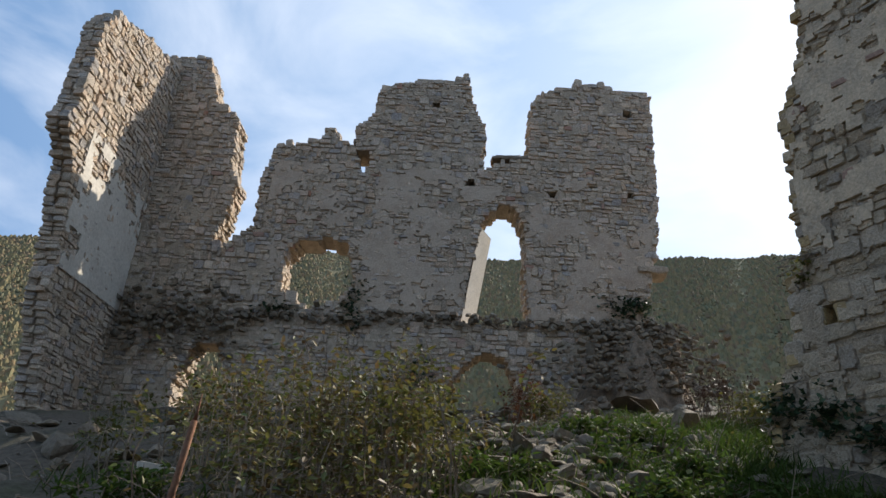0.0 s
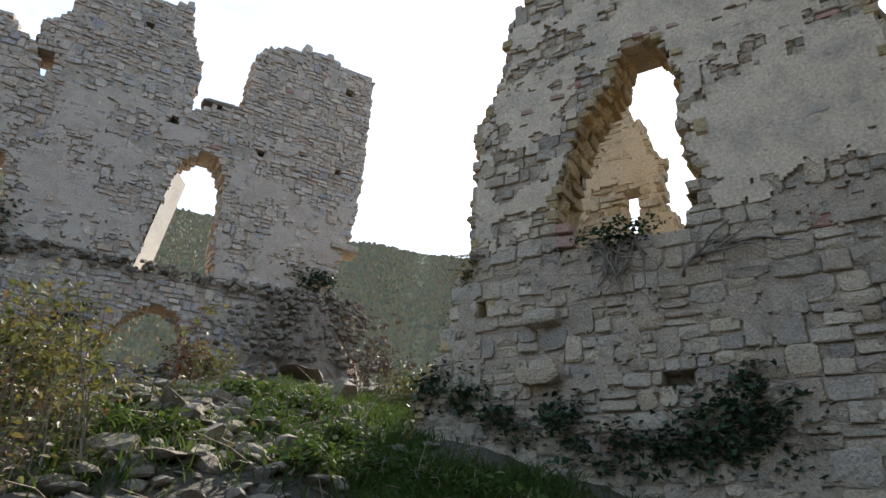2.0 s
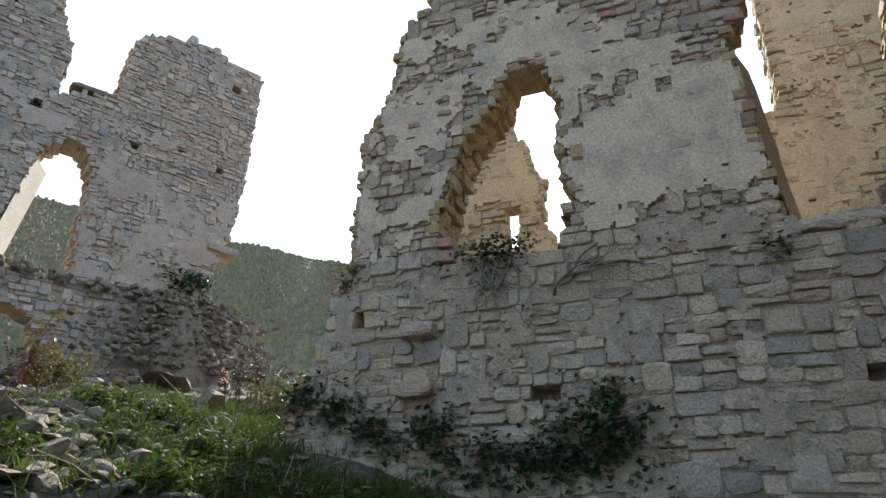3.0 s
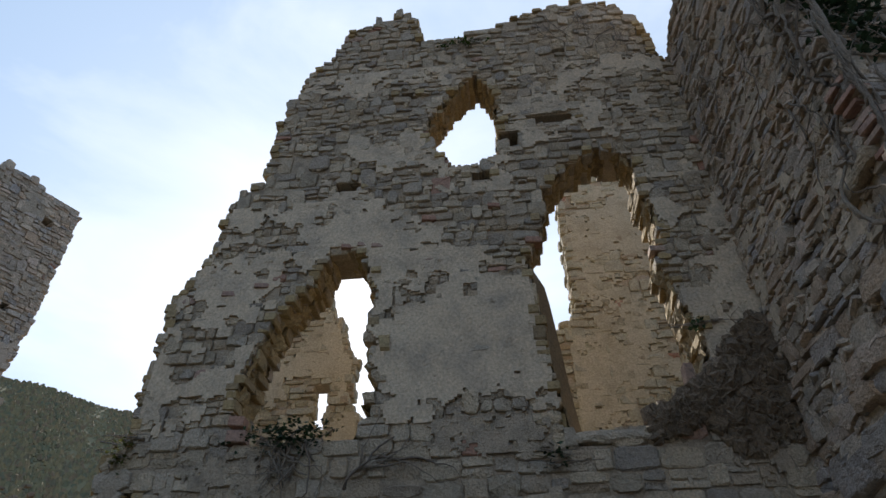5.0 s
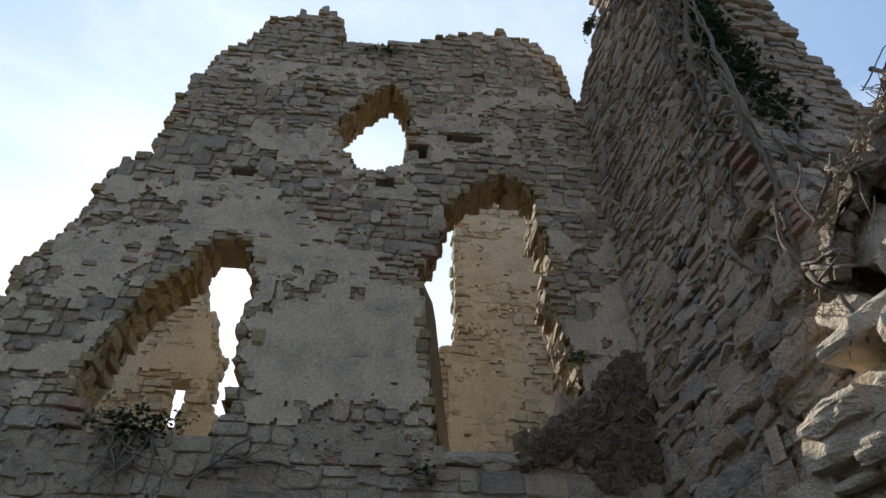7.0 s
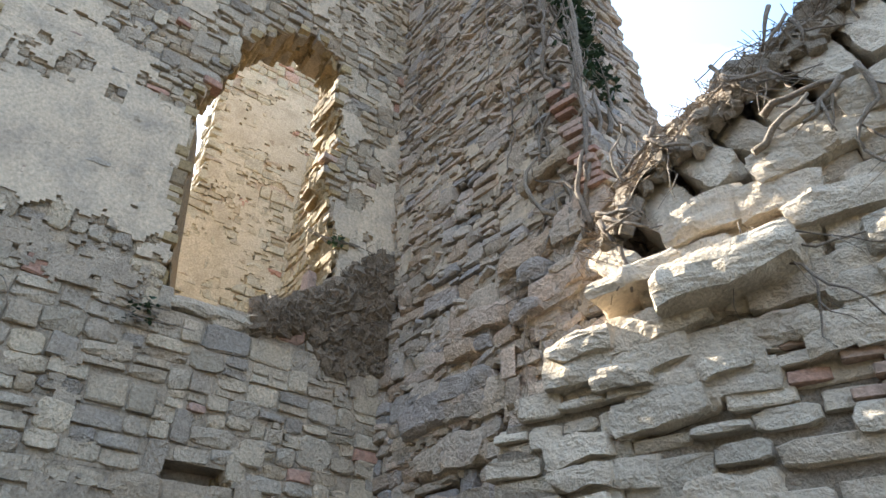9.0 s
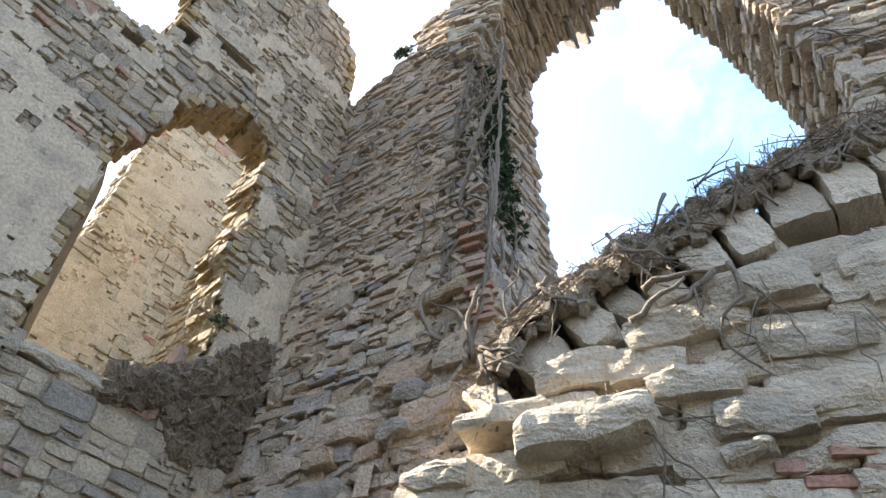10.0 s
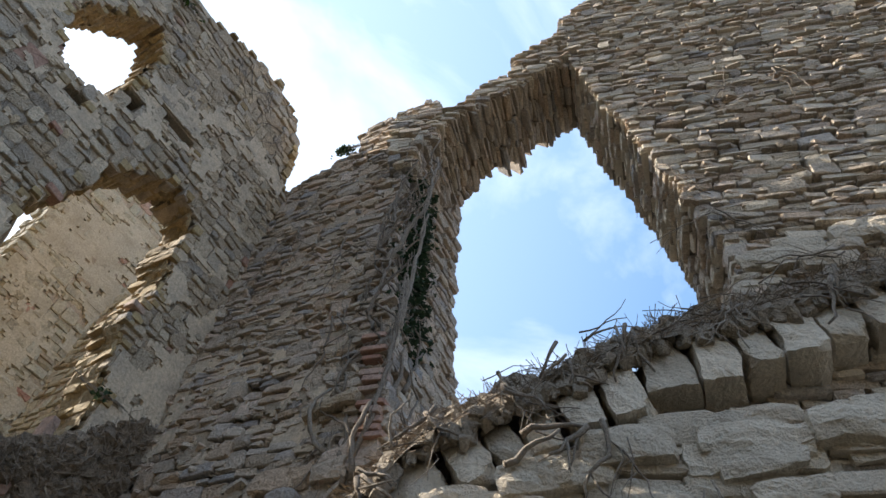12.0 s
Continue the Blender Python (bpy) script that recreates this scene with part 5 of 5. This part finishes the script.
def bank_cover():
    """Clods, stones and a felt of rootlets all over the soil bank."""
    r = random.Random(63)
    clods, felt = Heap(), Heap()
    for k in range(1700):
        u = r.uniform(1.25, 2.32)
        low, high = float(np.interp(u, BANK_U, BANK_LOW)) + 0.08 * math.sin(9 * u), float(np.interp(u, BANK_U, BANK_TOP))
        q = r.random()
        z = low + (high - low) * q + r.gauss(0, 0.03)
        d = 0.03 + 0.06 * math.sin(math.pi * min(1, 1.15 - q)) ** 0.8 * r.uniform(0.6, 1.05) * min(1, (u - 1.25) / 0.4)
        p = PB.at(u, z, d)
        if k < 620:
            v, f = LUMPS[r.randrange(8)]
            m = np.array(Euler((r.uniform(0, 6), r.uniform(0, 6), r.uniform(0, 6))).to_matrix())
            clods.add((v * np.array([1.3, 1.0, 0.7]) * r.uniform(0.03, 0.14)) @ m.T + p - PB.out * 0.05, f)
        else:
            a = np.array([r.gauss(0, 1), r.gauss(0, 1), r.gauss(-0.4, 0.9)])
            a *= r.uniform(0.04, 0.15) / np.linalg.norm(a)
            b = np.array([r.gauss(0, 0.03), r.gauss(0, 0.03), r.gauss(0, 0.03)])
            tube(felt, [p, p + a * 0.4 + b, p + a * 0.7 + b * 0.3, p + a - b], r.choice((0.002, 0.003, 0.008)), 0.0014, 4)
    tagged(part("clod_heap", clods.mesh("clod_heap", HUMUS)), "crumbling clods of dark humus on the soil bank", "soil", kind="stuff")
    tagged(part("root_felt", felt.mesh("root_felt", TWIG)), "felt of dry brown rootlets over the soil bank", "roots", kind="stuff")


bank_cover()


def ledge_bank():
    """Soil and dead growth lying on the ledge under the arch."""
    us = np.linspace(-2.08, 2.6, 90)
    verts, ks = [], 12
    for u in us:
        zt = float(np.interp(u, LEDGE_U, LEDGE_Z))
        for k in range(ks + 1):
            q = k / ks
            p = Vector((u * 6, q * 3, 4.4))
            verts.append(PV.at(u, zt - 0.26 + 0.28 * min(1, q * 2.4) ** 0.8 + 0.04 * q + 0.05 * noise.noise(p) + 0.035 * noise.noise(p * 3), 0.15 - 0.16 * min(1, q * 2.4) - 0.55 * max(0, q - 0.4) + 0.05 * noise.noise(p * 2)))
    n = ks + 1
    faces = [(i * n + k, i * n + k + 1, (i + 1) * n + k + 1, (i + 1) * n + k) for i in range(len(us) - 1) for k in range(ks)]
    tagged(part("ledge_soil", data("ledge_soil", verts, faces, DRY_SOIL, True)), "dry soil and matted dead growth on the ledge", "soil bank")
    r = random.Random(41)
    heap = Heap()
    for _ in range(900):
        u = r.uniform(-2.05, 2.4)
        q = r.random()
        v, f = LUMPS[r.randrange(8)]
        m = np.array(Euler((r.uniform(0, 6), r.uniform(0, 6), r.uniform(0, 6))).to_matrix())
        heap.add((v * np.array([1.3, 1.0, 0.7]) * r.uniform(0.025, 0.11)) @ m.T + PV.at(u, float(np.interp(u, LEDGE_U, LEDGE_Z)) - 0.3 + 0.3 * q + r.gauss(0, 0.03), 0.13 - 0.14 * q), f)
    tagged(part("clod_row", heap.mesh("clod_row", DRY_SOIL)), "dry crumbling clods along the ledge edge", "soil", kind="stuff")
    heap = Heap()
    for _ in range(2200):
        u = r.uniform(-2.2, 2.4)
        zt = float(np.interp(u, LEDGE_U, LEDGE_Z))
        d = r.uniform(-0.25, 0.17)
        p = PV.at(u, zt + 0.03 - 0.26 * max(0, d) / 0.14 if d < 0.14 else zt - 0.2, d)
        a = np.array([r.gauss(0, 1), r.gauss(0, 1), r.gauss(0, 0.45)])
        a *= r.uniform(0.05, 0.17) / np.linalg.norm(a)
        tube(heap, [p - a, p + np.array([r.gauss(0, 0.02), r.gauss(0, 0.02), r.uniform(0, 0.04)]), p + a], 0.003, 0.0016, 3)
    tagged(part("dead_growth", heap.mesh("dead_growth", TWIG)), "matted dry twigs and rootlets on the ledge", "twigs", kind="stuff")
    for k in range(14):
        heap = Heap()
        u = r.uniform(-1.7, 0.3)
        zt = float(np.interp(u, LEDGE_U, LEDGE_Z))
        pts = [PV.at(u, zt, r.uniform(-0.45, -0.1))]
        way = np.array([r.gauss(0, 0.4), r.gauss(0, 0.4), 0.9])
        for _ in range(4):
            way = way + np.array([r.gauss(0, 0.25), r.gauss(0, 0.25), r.gauss(0, 0.1)])
            pts.append(pts[-1] + way * r.uniform(0.03, 0.09))
        tube(heap, pts, 0.005, 0.002, 5)
        tube(heap, [pts[2], pts[2] + np.array([r.gauss(0, 0.1), r.gauss(0, 0.1), 0.1])], 0.003, 0.0015, 4)
        tagged(part("bare_twig", heap.mesh("bare_twig", TWIG)), "bare twig standing on the ledge against the sky", "twig", group="twigs on the ledge")


ledge_bank()


# ---- odd pieces in the walls ----
def slab(name, label, pl, u0, u1, z, h, out, inner, mat, category, tilt=0.0):
    p, f = block_on(pl, (u0 + u1) / 2, z, out, u1 - u0, h, out + inner, len(name), tilt)
    tagged(part(name, data(name, p, f, mat)), label, category)


slab("lintel_stone", "long stone jutting from the broken wall end", PA, 3.75, 4.32, 6.36, 0.13, 0.1, 0.4, STONE, "stone")
slab("beam", "weathered timber beam end across the gap", PA, 1.1, 1.85, 8.56, 0.09, 0.02, 0.4, TIMBER, "beam", 0.03)
slab("board", "weathered upright board at the tower edge", PA, 0.93, 1.0, 9.0, 0.62, -0.2, 0.25, TIMBER, "board")
slab("chimney_stump", "small stump of a chimney on the wall top", PA, -2.14, -1.86, 8.8, 0.34, -0.06, 0.3, STONE, "chimney")
slab("corbel", "projecting corbel stone in the wall", PB, -2.42, -2.12, 3.25, 0.12, 0.14, 0.2, STONE_GREY, "corbel")
slab("corbel", "projecting mossy corbel stone in the wall", PB, -2.45, -2.1, 2.78, 0.13, 0.14, 0.2, STONE_GREY, "corbel")
slab("springer", "projecting springer slab in the wall", PC1, 1.5, 1.98, 4.52, 0.1, 0.1, 0.3, STONE_GREY, "stone", 0.14)
slab("sill", "worn stone sill of the tall window", PB, 0.55, 1.3, 3.76, 0.1, 0.03, 0.5, STONE_GREY, "sill")
slab("post_stone", "upright stone between the sockets", PB, 0.45, 0.54, 7.12, 0.24, 0.01, 0.3, STONE_GREY, "stone")
slab("post_stone", "flat upright stone in the wall", PB, -1.24, -1.08, 6.72, 0.32, 0.03, 0.3, STONE_GREY, "stone")

brick = data("brick", STONES[4][0], STONES[4][1], BRICK)
pier = tagged(new("brick_quoin"), "old red brick quoin patched into the wall corner", "quoin")
for k, z in enumerate((4.18, 4.25, 4.32, 4.39, 4.46, 4.6, 4.67, 4.74, 4.9, 4.97, 5.12)):
    m = np.eye(4)
    w = (0.2, 0.15, 0.19, 0.14, 0.21)[k % 5]
    m[:3, 0], m[:3, 1], m[:3, 2], m[:3, 3] = PC1.u * w + np.array([0, 0, 0.012 * (k % 3 - 1)]), -PC1.out * 0.13, (0, 0, 0.05 + 0.006 * (k % 4)), PC1.at(float(np.interp(z, [4.2, 4.6, 5.1, 5.7, 6.4], [2.2, 2.12, 2.02, 1.92, 1.82])) - 0.07 - 0.012 * (k % 3), z, 0.08 - 0.01 * (k % 3))
    part("brick", brick, pier, m=Matrix(m))
jamb_bricks = tagged(new("brick_patch"), "red bricks showing in the window jambs", "brickwork")
for u, z, w, h in ((-2.06, 3.92, 0.16, 0.12), (-2.08, 4.05, 0.13, 0.1), (1.6, 4.2, 0.08, 0.3), (1.6, 5.5, 0.14, 0.07), (0.5, 5.72, 0.16, 0.08), (-1.3, 5.82, 0.12, 0.06), (-1.15, 5.83, 0.1, 0.06), (-1.0, 5.8, 0.12, 0.06), (-2.4, 5.35, 0.15, 0.07), (-2.1, 5.42, 0.14, 0.06), (0.15, 6.2, 0.12, 0.06), (-0.5, 6.1, 0.14, 0.07), (1.3, 1.95, 0.16, 0.08)):
    m = np.eye(4)
    m[:3, 0], m[:3, 1], m[:3, 2], m[:3, 3] = PB.u * w, -PB.out * 0.12, (0, 0, h), PB.at(u, z, 0.034)
    part("brick", brick, jamb_bricks, m=Matrix(m))

low_patch = tagged(new("brick_patch"), "dusty red bricks patched into the foot of the low wall", "brickwork")
r = random.Random(91)
for row in range(6):
    for col in range(6):
        if r.random() < 0.82 and col * 0.21 - row * 0.12 > -0.35:
            m = np.eye(4)
            m[:3, 0], m[:3, 1], m[:3, 2] = PD.u * r.uniform(0.16, 0.2), -PD.out * 0.14, (0, 0, r.uniform(0.052, 0.066))
            m[:3, 3] = PD.at(-1.3 + 0.21 * col + 0.1 * (row % 2), 2.86 - 0.078 * row + 0.04 * col, r.uniform(0.03, 0.055))
            part("brick", brick, low_patch, m=Matrix(m))
